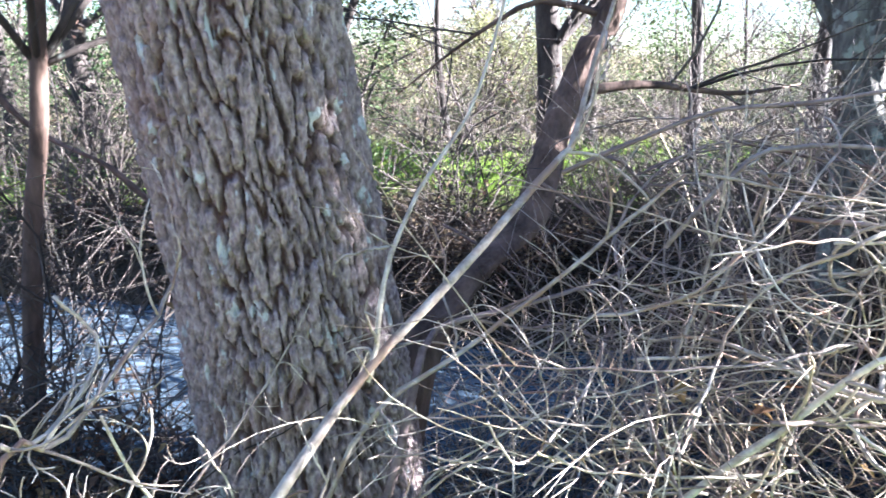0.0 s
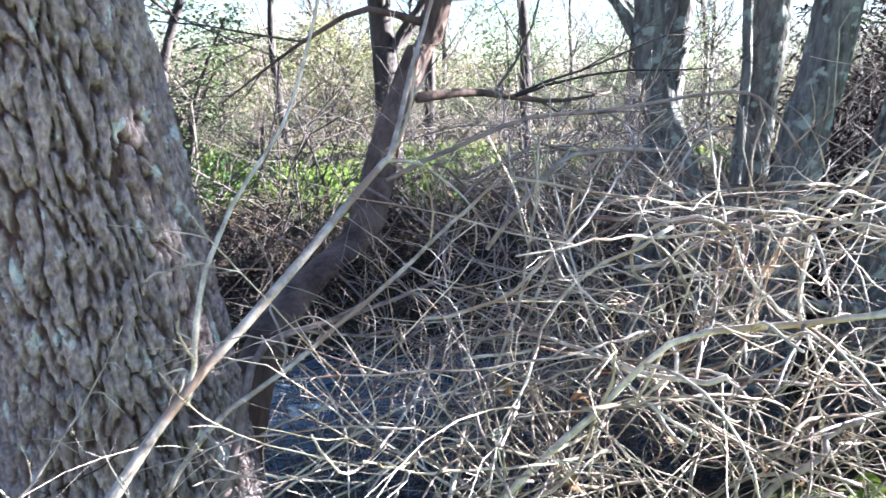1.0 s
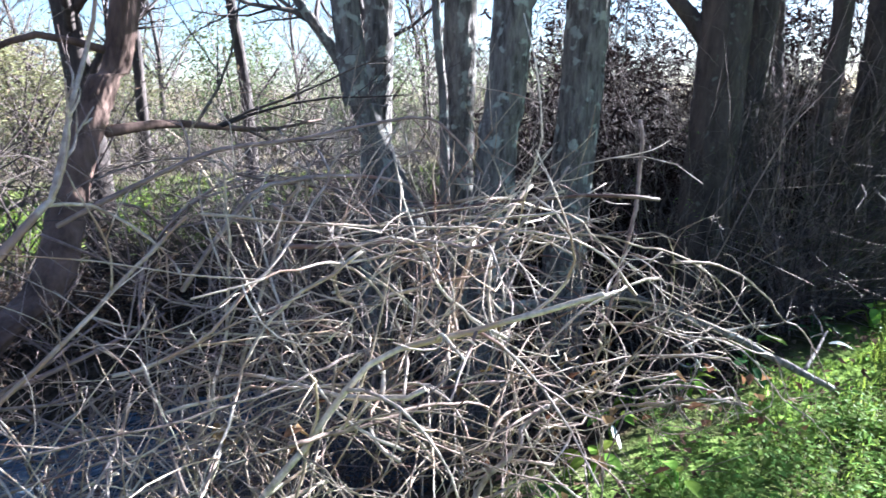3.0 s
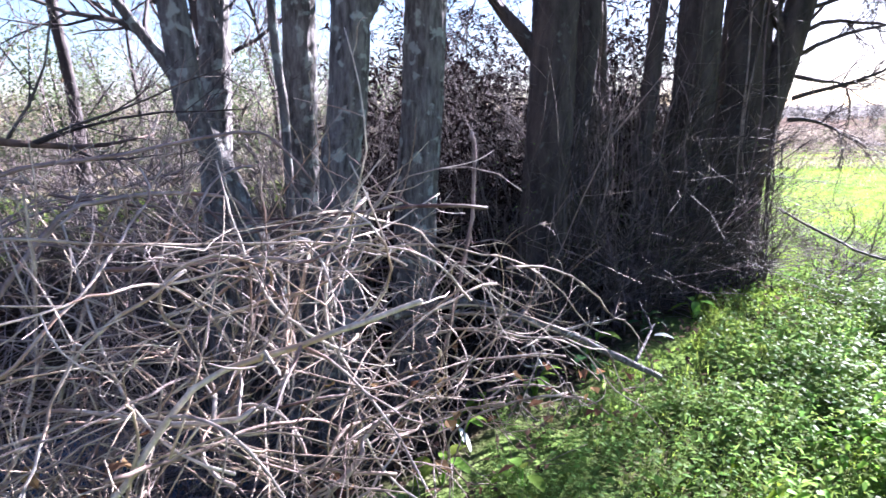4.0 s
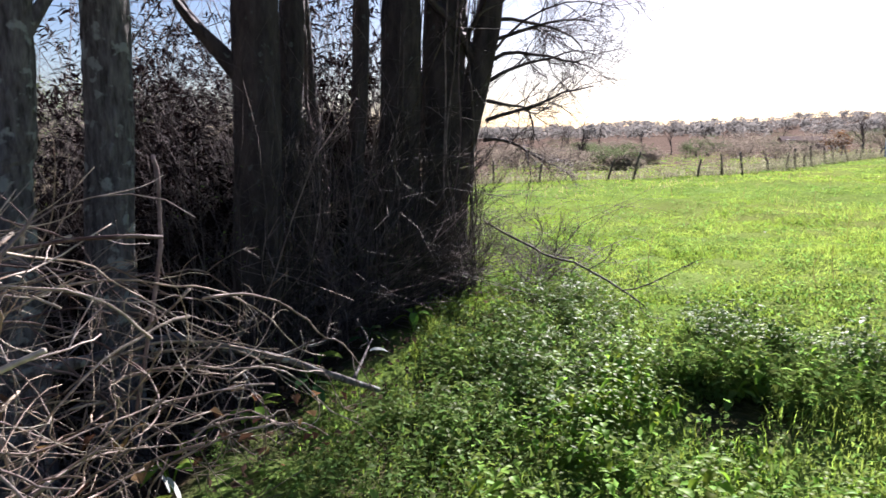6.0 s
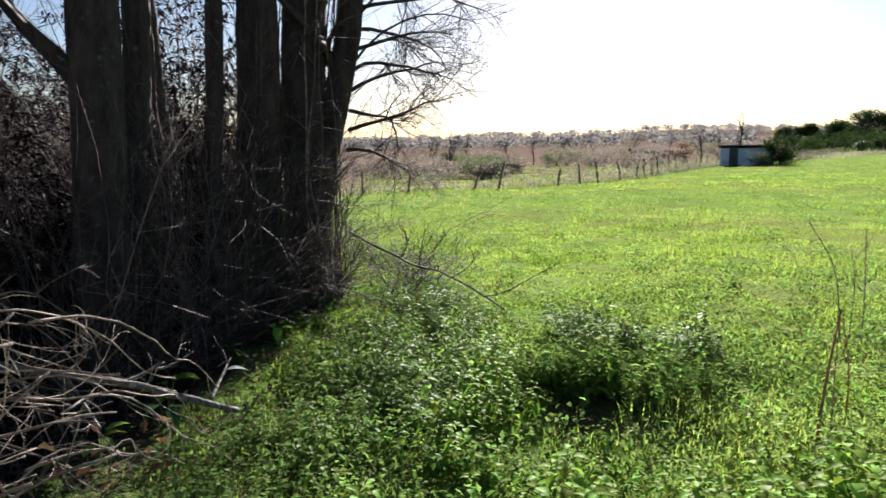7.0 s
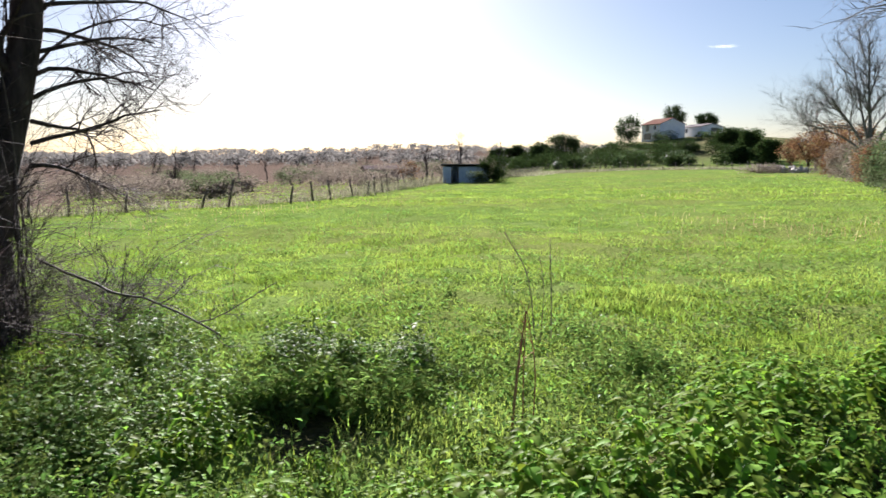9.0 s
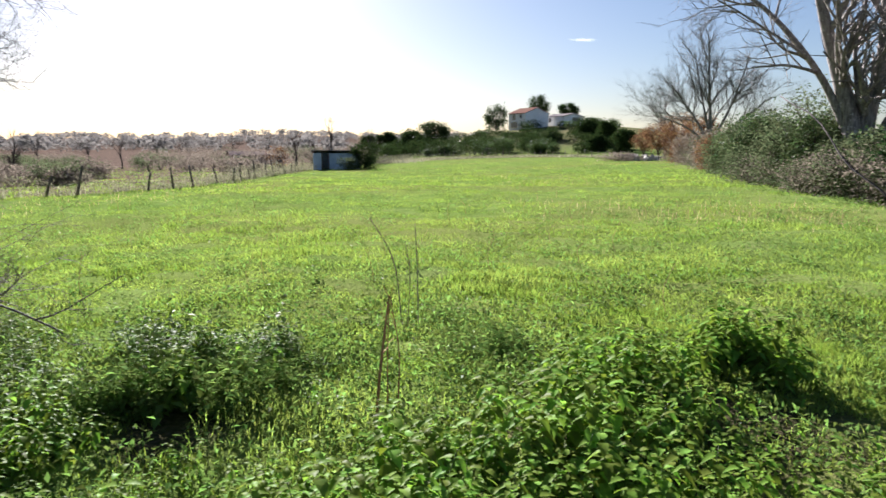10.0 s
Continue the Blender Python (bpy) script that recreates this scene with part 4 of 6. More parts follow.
branch("branch", [(-0.62, 1.12, 0.0), (-0.5, 1.26, 0.45), (-0.37, 1.4, 0.68), (-0.17, 1.61, 0.92), (0.03, 1.73, 1.1), (0.33, 2.02, 1.37), (0.38, 2.07, 1.43), (0.48, 2.25, 1.69), (0.57, 2.38, 1.92), (0.62, 2.45, 2.2)],
       0.016, 0.005, "long straight pale cut branch leaning from the bank", 1, 4, 0.4)
branch("branch", [(-0.18, 1.59, 0.88), (-0.16, 1.61, 0.94), (-0.15, 1.64, 1.06), (-0.12, 1.7, 1.2), (-0.03, 1.8, 1.37), (0.07, 1.9, 1.52), (0.15, 1.99, 1.74), (0.2, 2.05, 2.0)], 0.0075, 0.004, "thin pale rod rising from the pile", 2, 2, 0.2)
branch("branch", [(-0.5, 1.9, -0.1), (-0.24, 1.94, 0.55), (0.02, 2.0, 0.75), (0.31, 2.03, 0.97), (0.54, 2.03, 1.18), (0.71, 2.02, 1.34)], 0.010, 0.005, "pale rod leaning out of the pile", 3, 4, 0.4)
branch("branch", [(-0.27, 1.68, 1.13), (-0.26, 1.68, 1.17), (-0.2, 1.69, 1.19), (-0.13, 1.7, 1.2)], 0.003, 0.004, "hooked thin twig against the trunk", 4, 0)
branch("branch", [(-0.2, 1.88, -0.15), (-0.17, 1.89, 0.3), (-0.1, 1.95, 0.55), (-0.04, 2.1, 0.79), (0.13, 2.2, 0.83), (0.35, 2.27, 0.86), (0.7, 2.4, 0.95)], 0.02, 0.006, "smooth grey bent branch rising from the bank", 5, 4, 0.5, TWIG_GREY)
branch("branch", [(0.4, 1.72, 0.05), (0.66, 1.66, 0.49), (0.86, 1.58, 0.75), (1.02, 1.46, 1.01), (1.17, 1.14, 1.17), (1.27, 0.92, 1.28)], 0.012, 0.006, "thick grey peeled branch across the pile", 6, 7, 0.4, TWIG_PALE)
branch("branch", [(1.8, 2.5, 1.2), (1.99, 2.35, 1.26), (2.09, 2.26, 1.26), (2.14, 2.22, 1.24), (2.16, 2.2, 1.34)], 0.006, 0.008, "crooked pale twig on top of the pile", 7, 2, 0.12)
branch("branch", [(1.19, 2.36, 1.45), (1.19, 2.36, 1.36), (1.14, 2.38, 1.28), (1.1, 2.4, 1.11), (0.95, 2.4, 0.7)], 0.006, 0.007, "kinked pale dead twig in the pile", 8, 2, 0.3)
branch("branch", [(1.1, 2.39, 1.3), (1.22, 2.35, 1.21), (1.34, 2.35, 1.18), (1.44, 2.35, 1.22), (1.46, 2.34, 1.33)], 0.007, 0.005, "looping pale dead twig in the pile", 9, 2, 0.2)
branch("branch", [(2.61, 2.01, 1.59), (2.62, 2.0, 1.49), (2.62, 2.01, 1.28), (2.6, 2.02, 1.1), (2.5, 2.1, 0.5)], 0.009, 0.009, "upright snapped grey stick in the pile", 10, 1, 0.2, TWIG_GREY)
branch("branch", [(0.4, 2.3, 1.3), (0.82, 2.22, 1.5), (1.14, 2.23, 1.54), (1.57, 2.15, 1.61), (1.68, 2.08, 1.55), (1.81, 2.06, 1.4)], 0.008, 0.004, "long thin arching rod over the pile", 11, 3, 0.3, TWIG_GREY)
branch("branch", [(0.7, 2.1, 1.1), (0.92, 2.1, 1.37), (1.1, 2.14, 1.41), (1.34, 2.15, 1.41), (1.51, 2.12, 1.37), (1.58, 2.09, 1.22), (1.56, 2.1, 1.11)], 0.008, 0.005, "thin arching rod over the pile", 12, 3, 0.3)
branch("branch", [(1.3, 1.6, 0.2), (1.43, 1.53, 0.5), (1.51, 1.47, 0.61), (1.56, 1.5, 0.67), (1.62, 1.45, 0.74)], 0.011, 0.007, "pale bent broken branch", 13, 2, 0.3)
branch("branch", [(2.4, 2.75, 0.6), (2.66, 2.6, 0.61), (2.99, 2.42, 0.65), (3.23, 2.3, 0.56), (3.51, 2.1, 0.43), (3.76, 1.88, 0.26), (4.0, 1.75, 0.12)], 0.03, 0.016, "grey fallen limb at the foot of the pile", 14, 6, 0.5, BARK_GREY)
branch("branch", [(7.6, 2.4, 0.72), (7.29, 2.07, 0.65), (6.85, 1.62, 0.58), (6.3, 1.3, 0.6), (6.05, 1.0, 0.6), (5.84, 0.57, 0.44), (5.76, 0.42, 0.36)], 0.014, 0.006, "dark thin branch trailing over the meadow", 15, 5, 0.35, TWIG_DARK, group="trailing branches")
branch("branch", [(5.83, 0.6, 0.45), (5.86, 0.43, 0.5), (5.89, 0.22, 0.62), (5.91, 0.02, 0.73)], 0.006, 0.003, "thin forked twig over the meadow", 16, 4, 0.2, TWIG_DARK, group="trailing branches")
branch("branch", [(-0.9, 0.9, 0.3), (-0.76, 1.06, 0.96), (-0.73, 1.19, 0.93), (-0.64, 1.36, 1.08), (-0.61, 1.48, 1.14), (-0.58, 1.49, 1.25), (-0.6, 1.5, 1.3)], 0.007, 0.003, "pale forked twig beside the old tree", 17, 5, 0.25, group="twigs by the old tree")
branch("branch", [(-0.81, 1.38, 1.17), (-0.75, 1.41, 1.06), (-0.73, 1.31, 1.0), (-0.76, 1.17, 0.95), (-0.75, 1.06, 1.01)], 0.004, 0.005, "thin crooked twig beside the old tree", 18, 4, 0.2, group="twigs by the old tree")
for k in range(12):
    x, y = rng.uniform(-1.3, -0.45), rng.uniform(1.25, 2.0)
    p = shoot(rng, (x, y, land1(x, y)), (rng.normal(0, 0.4), rng.normal(0, 0.3), 1), rng.uniform(0.6, 1.25), 7, 0.16)
    branch("branch", p, 0.007, 0.003, "pale brittle twig on the bank", 100 + k, 6, 0.25, group="twigs by the old tree")

# the tangle itself: crowns of cut branches thrown over one another
def heap_top(x):
    return np.interp(x, [0.1, 0.6, 1.2, 1.9, 2.6, 3.3, 4.0, 4.4], [0.75, 1.15, 1.35, 1.32, 1.02, 0.66, 0.34, 0.12])


def heap(n, x0, x1, y0, y1, lo, hi, r_lo, r_hi, l_lo, l_hi, mat, label, seed, twigs, rise=0.0):
    for k in range(n):
        x = rng.uniform(x0, x1)
        y = rng.uniform(y0, y1) - 0.04 * x
        top = float(heap_top(x)) + rise
        z0 = max(land1(x, y), -0.6)
        z = z0 + (top - z0) * rng.uniform(lo, hi)
        yaw = rng.choice([0.25, 0.6, 2.6, -0.5, 1.4, 3.4]) + rng.normal(0, 0.5)
        d = (math.cos(yaw), math.sin(yaw) * 0.6, rng.normal(0.12, 0.35))
        p = curl(rng, (x, y, z), d, rng.uniform(l_lo, l_hi), 14, rng.choice([-1, 1]) * rng.uniform(0.1, 0.34), 0.05)
        p -= (p[6] - p[0]) * 0.8
        p[:, 1] += max(0.0, float((1.35 + 0.06 * p[:, 0] - p[:, 1]).max()))
        p[:, 2] -= max(0.0, float((p[:, 2] - heap_top(p[:, 0]) - rise - 0.14).max())) * 0.8
        p[:, 2] = np.maximum(p[:, 2], land(p[:, 0], p[:, 1]) + 0.01)
        r0 = rng.uniform(r_lo, r_hi)
        branch("branch", p, r0, r0 * 0.5, label, seed + k, twigs - 1, 0.56, mat)


heap(14, 0.0, 0.8, 1.6, 2.2, 0.1, 0.9, 0.0035, 0.006, 0.6, 1.2, TWIG_PALE, "thin pale branch at the pile's edge over the water", 800, 5)
heap(14, 0.3, 1.2, 2.4, 3.4, 0.3, 1.0, 0.004, 0.007, 0.8, 1.6, TWIG_GREY, "grey bent branch behind the pile", 830, 7)
heap(38, 0.5, 2.4, 1.6, 2.5, 0.15, 1.0, 0.0034, 0.0068, 1.0, 2.0, TWIG_DULL, "pale tangled dead branch in the brush pile", 200, 6)
heap(22, 0.5, 2.2, 1.35, 2.1, 0.0, 0.65, 0.0036, 0.007, 0.5, 1.2, TWIG_RUSSET, "russet dead branch low in the brush pile", 400, 7)
heap(22, 0.65, 1.8, 1.6, 2.1, 0.55, 1.05, 0.0045, 0.008, 0.6, 1.4, TWIG_PALE, "pale dry branch on top of the brush pile", 600, 6)
heap(24, 0.7, 2.8, 2.5, 3.5, 0.2, 1.0, 0.004, 0.007, 0.8, 1.8, TWIG_GREY, "grey tangled branch at the back of the brush pile", 500, 7, 0.25)
# long whips reaching out at the pile's thin end
for k in range(18):
    x, y = rng.uniform(2.0, 2.9), rng.uniform(1.75, 2.6)
    z = float(heap_top(x)) * rng.uniform(0.3, 1.0)
    l = rng.uniform(0.7, 1.35)
    d = np.array([1.0, rng.normal(-0.15, 0.3), rng.uniform(0.0, 0.45)])
    p = np.array([(x, y, z) + d * l * f + np.array([0, 0, -(0.75 * l) * f * f * rng.uniform(0.85, 1.15)]) for f in np.linspace(0, 1, 9)])
    p[:, 2] = np.maximum(p[:, 2], land(p[:, 0], p[:, 1]) + 0.04)
    branch("branch", p, rng.uniform(0.005, 0.008), 0.0025, "pale drooping whip at the thin end of the pile", 700 + k, 3, 0.28, TWIG_RUSSET if k % 2 else TWIG_DULL)

# dark undergrowth inside and behind the heap
thicket("undergrowth", "dark twigs under the brush pile", (1.4, 2.9), (1.8, 0.6), 200, 250, TWIG_DARK, SOIL_LEAF, 81, 0.05, 1.2, 0.005, wiggle=0.25, twigs=5)
thicket("undergrowth", "dark twigs under the brush pile", (3.2, 2.7), (1.0, 0.5), 60, 150, TWIG_DARK, SOIL_LEAF, 82, 0.05, 0.9, 0.005, wiggle=0.25, twigs=5)
thicket("undergrowth", "brown twigs on the near bank", (-1.6, 2.6), (1.0, 0.8), 120, 300, TWIG_DARK, SOIL_LEAF, 83, 0.05, 1.0, 0.005, wiggle=0.2)

for k, (x, y, l) in enumerate([(-1.62, 2.9, 1.35), (-2.3, 3.0, 1.2), (-1.25, 2.2, 0.7)]):
    thicket("withered_shrub", "withered shrub with curled brown leaves on the bank", (x, y), (0.22, 0.2), 14, 260, TWIG_DARK, RUST_LEAF, 290 + k, 0.055, l, 0.005, twigs=5, up=1.3, category="shrub")

# broad leaves and dead leaves about the pile
def broad_leaf(p0, way, length, width, n=7):
    """A single broad leaf with a fold along its rib."""
    d = unit(np.array(way, float))
    sd = unit(np.cross(d, (0, 0, 1)))
    up = np.cross(sd, d)
    rows_ = []
    for f in np.linspace(0, 1, n):
        w = width * math.sin(math.pi * min(1, f * 0.92 + 0.08)) ** 0.8
        c = np.array(p0) + d * length * f - np.array([0, 0, 0.35 * length * f * f])
        rows_ += [c + sd * w / 2 + up * w * 0.15, c, c - sd * w / 2 + up * w * 0.15]
    return rows_, [[b + o, b + o + 1, b + o + 4, b + o + 3] for b in range(0, 3 * (n - 1), 3) for o in (0, 1)]


def leaf_plant(x, y, leaves, size, mat, label, seed):
    q = np.random.default_rng(seed)
    t = thing("broad_leaved_plant", (x, y, land1(x, y)), label, "plant", "broad-leaved plants by the pile")
    for k in range(leaves):
        a_ = k * 2.4 + q.normal(0, 0.3)
        tip = np.array([math.cos(a_) * 0.05, math.sin(a_) * 0.05, size * q.uniform(0.7, 1.3)])
        g = Geo()
        g.tube(smooth_path([(0, 0, -0.02), tip * np.array([0.5, 0.5, 0.6]), tip], 5), [0.004] * 5, 4)
        v, f4 = broad_leaf(tip, (math.cos(a_), math.sin(a_), q.uniform(-0.2, 0.4)), size * q.uniform(0.7, 1.1), size * q.uniform(0.4, 0.55))
        g.add(v, None, f4)
        part("leaf", g, mat, t)


for k, (x, y, n, sz) in enumerate([(1.95, 1.75, 5, 0.13), (2.35, 1.95, 5, 0.14), (2.75, 2.2, 6, 0.13), (2.1, 1.45, 5, 0.12), (3.1, 2.35, 5, 0.12), (3.5, 2.3, 6, 0.14), (4.0, 2.25, 6, 0.15), (4.35, 2.45, 6, 0.16), (2.5, 1.6, 4, 0.12), (5.0, 2.4, 6, 0.15), (5.6, 2.3, 6, 0.15)]):
    leaf_plant(x, y, n, sz, NETTLE if k % 3 else IVY, "low green broad-leaved plant beside the brush pile", 950 + k)
for k, (x, y, z, sz) in enumerate([(2.65, 2.12, 0.02, 0.14), (2.55, 2.05, 0.1, 0.08), (3.9, 1.75, 0.3, 0.12)]):
    g = Geo()
    v, f4 = broad_leaf((0, 0, 0), (0.3, -0.4, -0.9 if k < 2 else 0.1), sz, sz * 0.5)
    g.add(v, None, f4)
    ob = part("pale_leaf", g, PALE_LEAF)
    ob.location = (x, y, z + 0.1)
    tagged(ob, "pale upturned leaf caught at the pile's edge", "leaf", "pale leaves by the pile")
q = np.random.default_rng(19)
n = 90
x = q.uniform(0.7, 3.4, n)
y = q.uniform(1.5, 2.5, n)
z = land(x, y) + (heap_top(x) - land(x, y)) * q.uniform(0.05, 0.6, n)
g = Geo()
g.leaves(np.column_stack([x, y, z]), 0.07, 0.045, q, 0.4)
tagged(part("dead_leaves", g, RUST_LEAF, smooth=False), "rust-brown dead leaves caught in the brush pile", "dead leaves", kind="stuff")
# sticks stranded in the shallows
for k in range(12):
    x, y = q.uniform(0.7, 2.2), q.uniform(4.1, 4.9)
    a_ = q.normal(0.15, 0.35)
    l = q.uniform(0.4, 1.0)
    branch("stick", [(x, y, WATER + 0.02), (x + l * 0.5 * math.cos(a_), y + l * 0.5 * math.sin(a_), WATER + 0.05), (x + l * math.cos(a_), y + l * math.sin(a_), WATER + 0.03)], 0.012, 0.006, "dark wet stick stranded in the shallow stream", 970 + k, 2, 0.25, TWIG_DARK, group="sticks in the stream")

# dead leaves on the bank
q = np.random.default_rng(9)
xy = np.stack([q.uniform(-5, 7, 9000), q.uniform(1.6, 9.5, 9000)], -1)
z = land(xy[:, 0], xy[:, 1])
keep = z > WATER
g = Geo()
g.leaves(np.column_stack([xy, z + 0.05])[keep], 0.06, 0.035, q, 0.0)
tagged(part("leaf_litter", g, SOIL_LEAF, smooth=False), "brown dead leaves strewn on the stream banks", "leaf litter", kind="stuff")

# ---- the meadow ----
def in_meadow(x, y):
    return y < bank_line(x) - 0.15 + 0.25 * np.sin(x * 2.1)


# gaps left bare between the nettles, to give the dark of shaded hollows
def hollow(x, y):
    k = np.zeros(np.shape(x), bool)
    for cx, cy, rx, ry in [(4.65, -0.25, 0.5, 0.42), (3.95, -3.7, 0.42, 0.38), (3.5, -4.2, 0.34, 0.34)]:
        k |= ((x - cx) / rx) ** 2 + ((y - cy) / ry) ** 2 + 0.5 * np.sin(x * 9 + y * 5) * np.sin(y * 11 - x * 4) < 0.55 + 0.35 * np.sin(np.asarray(x) * 9000)
    return k


def scatter(q, n, r0, r1, a0=48, a1=165, power=1.0):
    r_ = np.exp(q.uniform(math.log(r0), math.log(r1), n)) if power == 1.0 else r0 + (r1 - r0) * q.random(n) ** power
    t = np.radians(q.uniform(a0, a1, n))
    x, y = 0.5 + r_ * np.sin(t), -0.3 + r_ * np.cos(t)
    k = in_meadow(x, y) & ~hollow(x, y)
    return x[k], y[k]


def clumped(x, y, q, s=1.5, cut=-0.1):
    w = np.sin(x * s + 1.7 * np.sin(y * s * 0.7)) + np.sin(y * s * 1.3 + 1.1 * np.sin(x * s * 0.9)) + q.normal(0, 0.5, len(x))
    return w > cut


def swell(x, y, s=1.0):
    """Uneven growth: about 0 to 1 over the field, in lumps of all sizes."""
    w = np.sin(x * 1.1 * s + 2.1 * np.sin(y * 0.7 * s + 0.4)) * np.sin(y * 1.3 * s + 1.7 * np.sin(x * 0.8 * s))
    w = w + 0.7 * np.sin(x * 2.9 * s + 2.4 * np.sin(y * 2.3 * s)) * np.sin(y * 3.3 * s + 1.9 * np.sin(x * 2.6 * s + 1))
    return np.clip(0.5 + 0.34 * w, 0, 1)


def in_mound(x, y):
    """The patch of herbs in front of the trees, where little grass grows."""
    return (((x - 4.7) / 1.7) ** 2 + ((y - 1.15) / 0.85) ** 2 < 1) | (((x - 6.5) / 1.5) ** 2 + ((y - 1.6) / 0.8) ** 2 < 1)


def in_nettles(x, y):
    """Where the nettles stand close."""
    return (((x - 3.75) / 1.0) ** 2 + ((y + 3.2) / 1.3) ** 2 < 1) | (((x - 2.95) / 0.4) ** 2 + ((y + 1.0) / 1.7) ** 2 < 1) | (((x - 4.35) / 0.8) ** 2 + ((y + 0.3) / 0.6) ** 2 < 1)


q = np.random.default_rng(12)
g = Geo()
x, y = scatter(q, 110000, 1.6, 16, 55, 158)
k = ~(in_mound(x, y) | in_nettles(x, y)) | (q.random(len(x)) < 0.25)
x, y = x[k], y[k]
g.blades(np.column_stack([x, y, land(x, y)]), 0.03 + 0.12 * swell(x, y) ** 3, 0.0085, q, 1.1)
x, y = scatter(q, 220000, 5, 45, 62, 150)
g.spikes(np.column_stack([x, y, land(x, y)]), 0.02 + 0.12 * swell(x, y) ** 3, 0.016, q, 1.3)
x, y = scatter(q, 70000, 30, 110, 70, 145)
g.spikes(np.column_stack([x, y, land(x, y)]), 0.03 + 0.15 * swell(x, y, 0.6) ** 3, 0.05, q, 1.3)
x, y = scatter(q, 16000, 0.2, 7, 0, 360, 0.6)
g.blades(np.column_stack([x, y, land(x, y)]), 0.06, 0.0085, q, 1.1)
tagged(part("grass", g, GRASS, smooth=False), "short bright green meadow grass lit from behind", "grass", kind="stuff")
g = Geo()
x, y = scatter(q, 9000, 14, 95, 70, 145)
k = clumped(x, y, q, 0.25, 1.1)
x, y = x[k], y[k]
g.blades(np.column_stack([x, y, land(x, y)]), 0.13 + 0.16 * q.random(len(x)) ** 3, 0.014, q, 0.9)
tagged(part("dry_grass", g, GRASS_DRY, smooth=False), "scattered dry grass stalks in the meadow", "grass", kind="stuff")
# grass on top of the far bank
g = Geo()
x, y = q.uniform(-9, 9, 12000), q.uniform(8.8, 11.0, 12000)
k = clumped(x, y, q, 1.6, -0.6)
x, y = x[k], y[k]
g.blades(np.column_stack([x, y, land(x, y)]), 0.13, 0.012, q, 1.0)
tagged(part("bank_grass", g, GRASS, smooth=False), "bright green grass on top of the far bank", "grass", kind="stuff")
# darker tussocks and rosettes
g, dark = Geo(), Geo()
for _ in range(1300):
    x, y = scatter(q, 1, 4.5, 75, 70, 143)
    if len(x):
        r_ = math.hypot(x[0], y[0])
        m, w = 34, q.uniform(0.04, 0.17) + r_ * 0.004
        px, py = x[0] + q.normal(0, w, m), y[0] + q.normal(0, w, m)
        g.leaves(np.column_stack([px, py, land(px, py) + q.uniform(0.06, 0.2) * q.random(m)]), 0.05 + r_ * 0.001, 0.022 + r_ * 0.0005, q, -0.6)
for _ in range(190):
    x, y = scatter(q, 1, 2.6, 9, 62, 150)
    if len(x):
        m, w, hh = 70, q.uniform(0.07, 0.2), q.uniform(0.12, 0.26)
        px, py = x[0] + q.normal(0, w, m), y[0] + q.normal(0, w, m)
        dark.leaves(np.column_stack([px, py, land(px, py) + hh * q.random(m)]), 0.045, 0.026, q, -0.3)
tagged(part("leafy_tufts", dark, MOUND_LEAF, smooth=False), "dark leafy tufts among the near grass", "weeds", kind="stuff")
tagged(part("tussocks", g, MOUND_LEAF, smooth=False), "darker green leafy tussocks dotted over the meadow", "weeds", kind="stuff")

# leafy herbs on the field's edge, in sprigs of a stem and its leaves
def sprig_shape(seed, height, leaf, pairs):
    q = np.random.default_rng(seed)
    p = shoot(q, (0, 0, -0.02), (q.normal(0, 0.3), q.normal(0, 0.3), 1), height, 6, 0.12)
    g = Geo()
    g.tube(p, np.linspace(0.0028, 0.0014, 6), 3)
    for i in range(pairs):
        f = 0.25 + 0.75 * i / (pairs - 1)
        k = f * 5
        j = min(int(k), 4)
        a0 = p[j] + (p[j + 1] - p[j]) * (k - j)
        for side in (0, 2.2, 4.3):
            yaw = i * 1.1 + side + q.normal(0, 0.4)
            tilt = 0.25 - 0.5 * (1 - f) + q.normal(0, 0.35)
            d = np.array([math.cos(yaw) * math.cos(tilt), math.sin(yaw) * math.cos(tilt), math.sin(tilt)])
            sd = unit(np.cross(d, (0, 0, 1)) + q.normal(0, 0.2, 3))
            u = np.cross(sd, d)
            l = leaf * q.uniform(0.7, 1.3) * (1.15 - 0.4 * f)
            w = l * q.uniform(0.5, 0.72)
            c = [a0 + d * l * (0.25 + tt) - u * l * 0.3 * tt * tt for tt in (0, 0.45, 1.0)]
            lift = u * w * 0.14
            g.add([c[0], c[1] + sd * w / 2 + lift, c[1], c[1] - sd * w / 2 + lift, c[2]], [[0, 2, 1], [0, 3, 2], [1, 2, 4], [2, 3, 4]])
    return np.vstack(g.v), np.vstack(g.f3), np.vstack(g.f4)


SPRIGS = [sprig_shape(340 + k, h, l, n) for k, (h, l, n) in enumerate([(0.24, 0.05, 5), (0.3, 0.056, 5), (0.2, 0.044, 4), (0.34, 0.062, 6), (0.16, 0.04, 4)])]


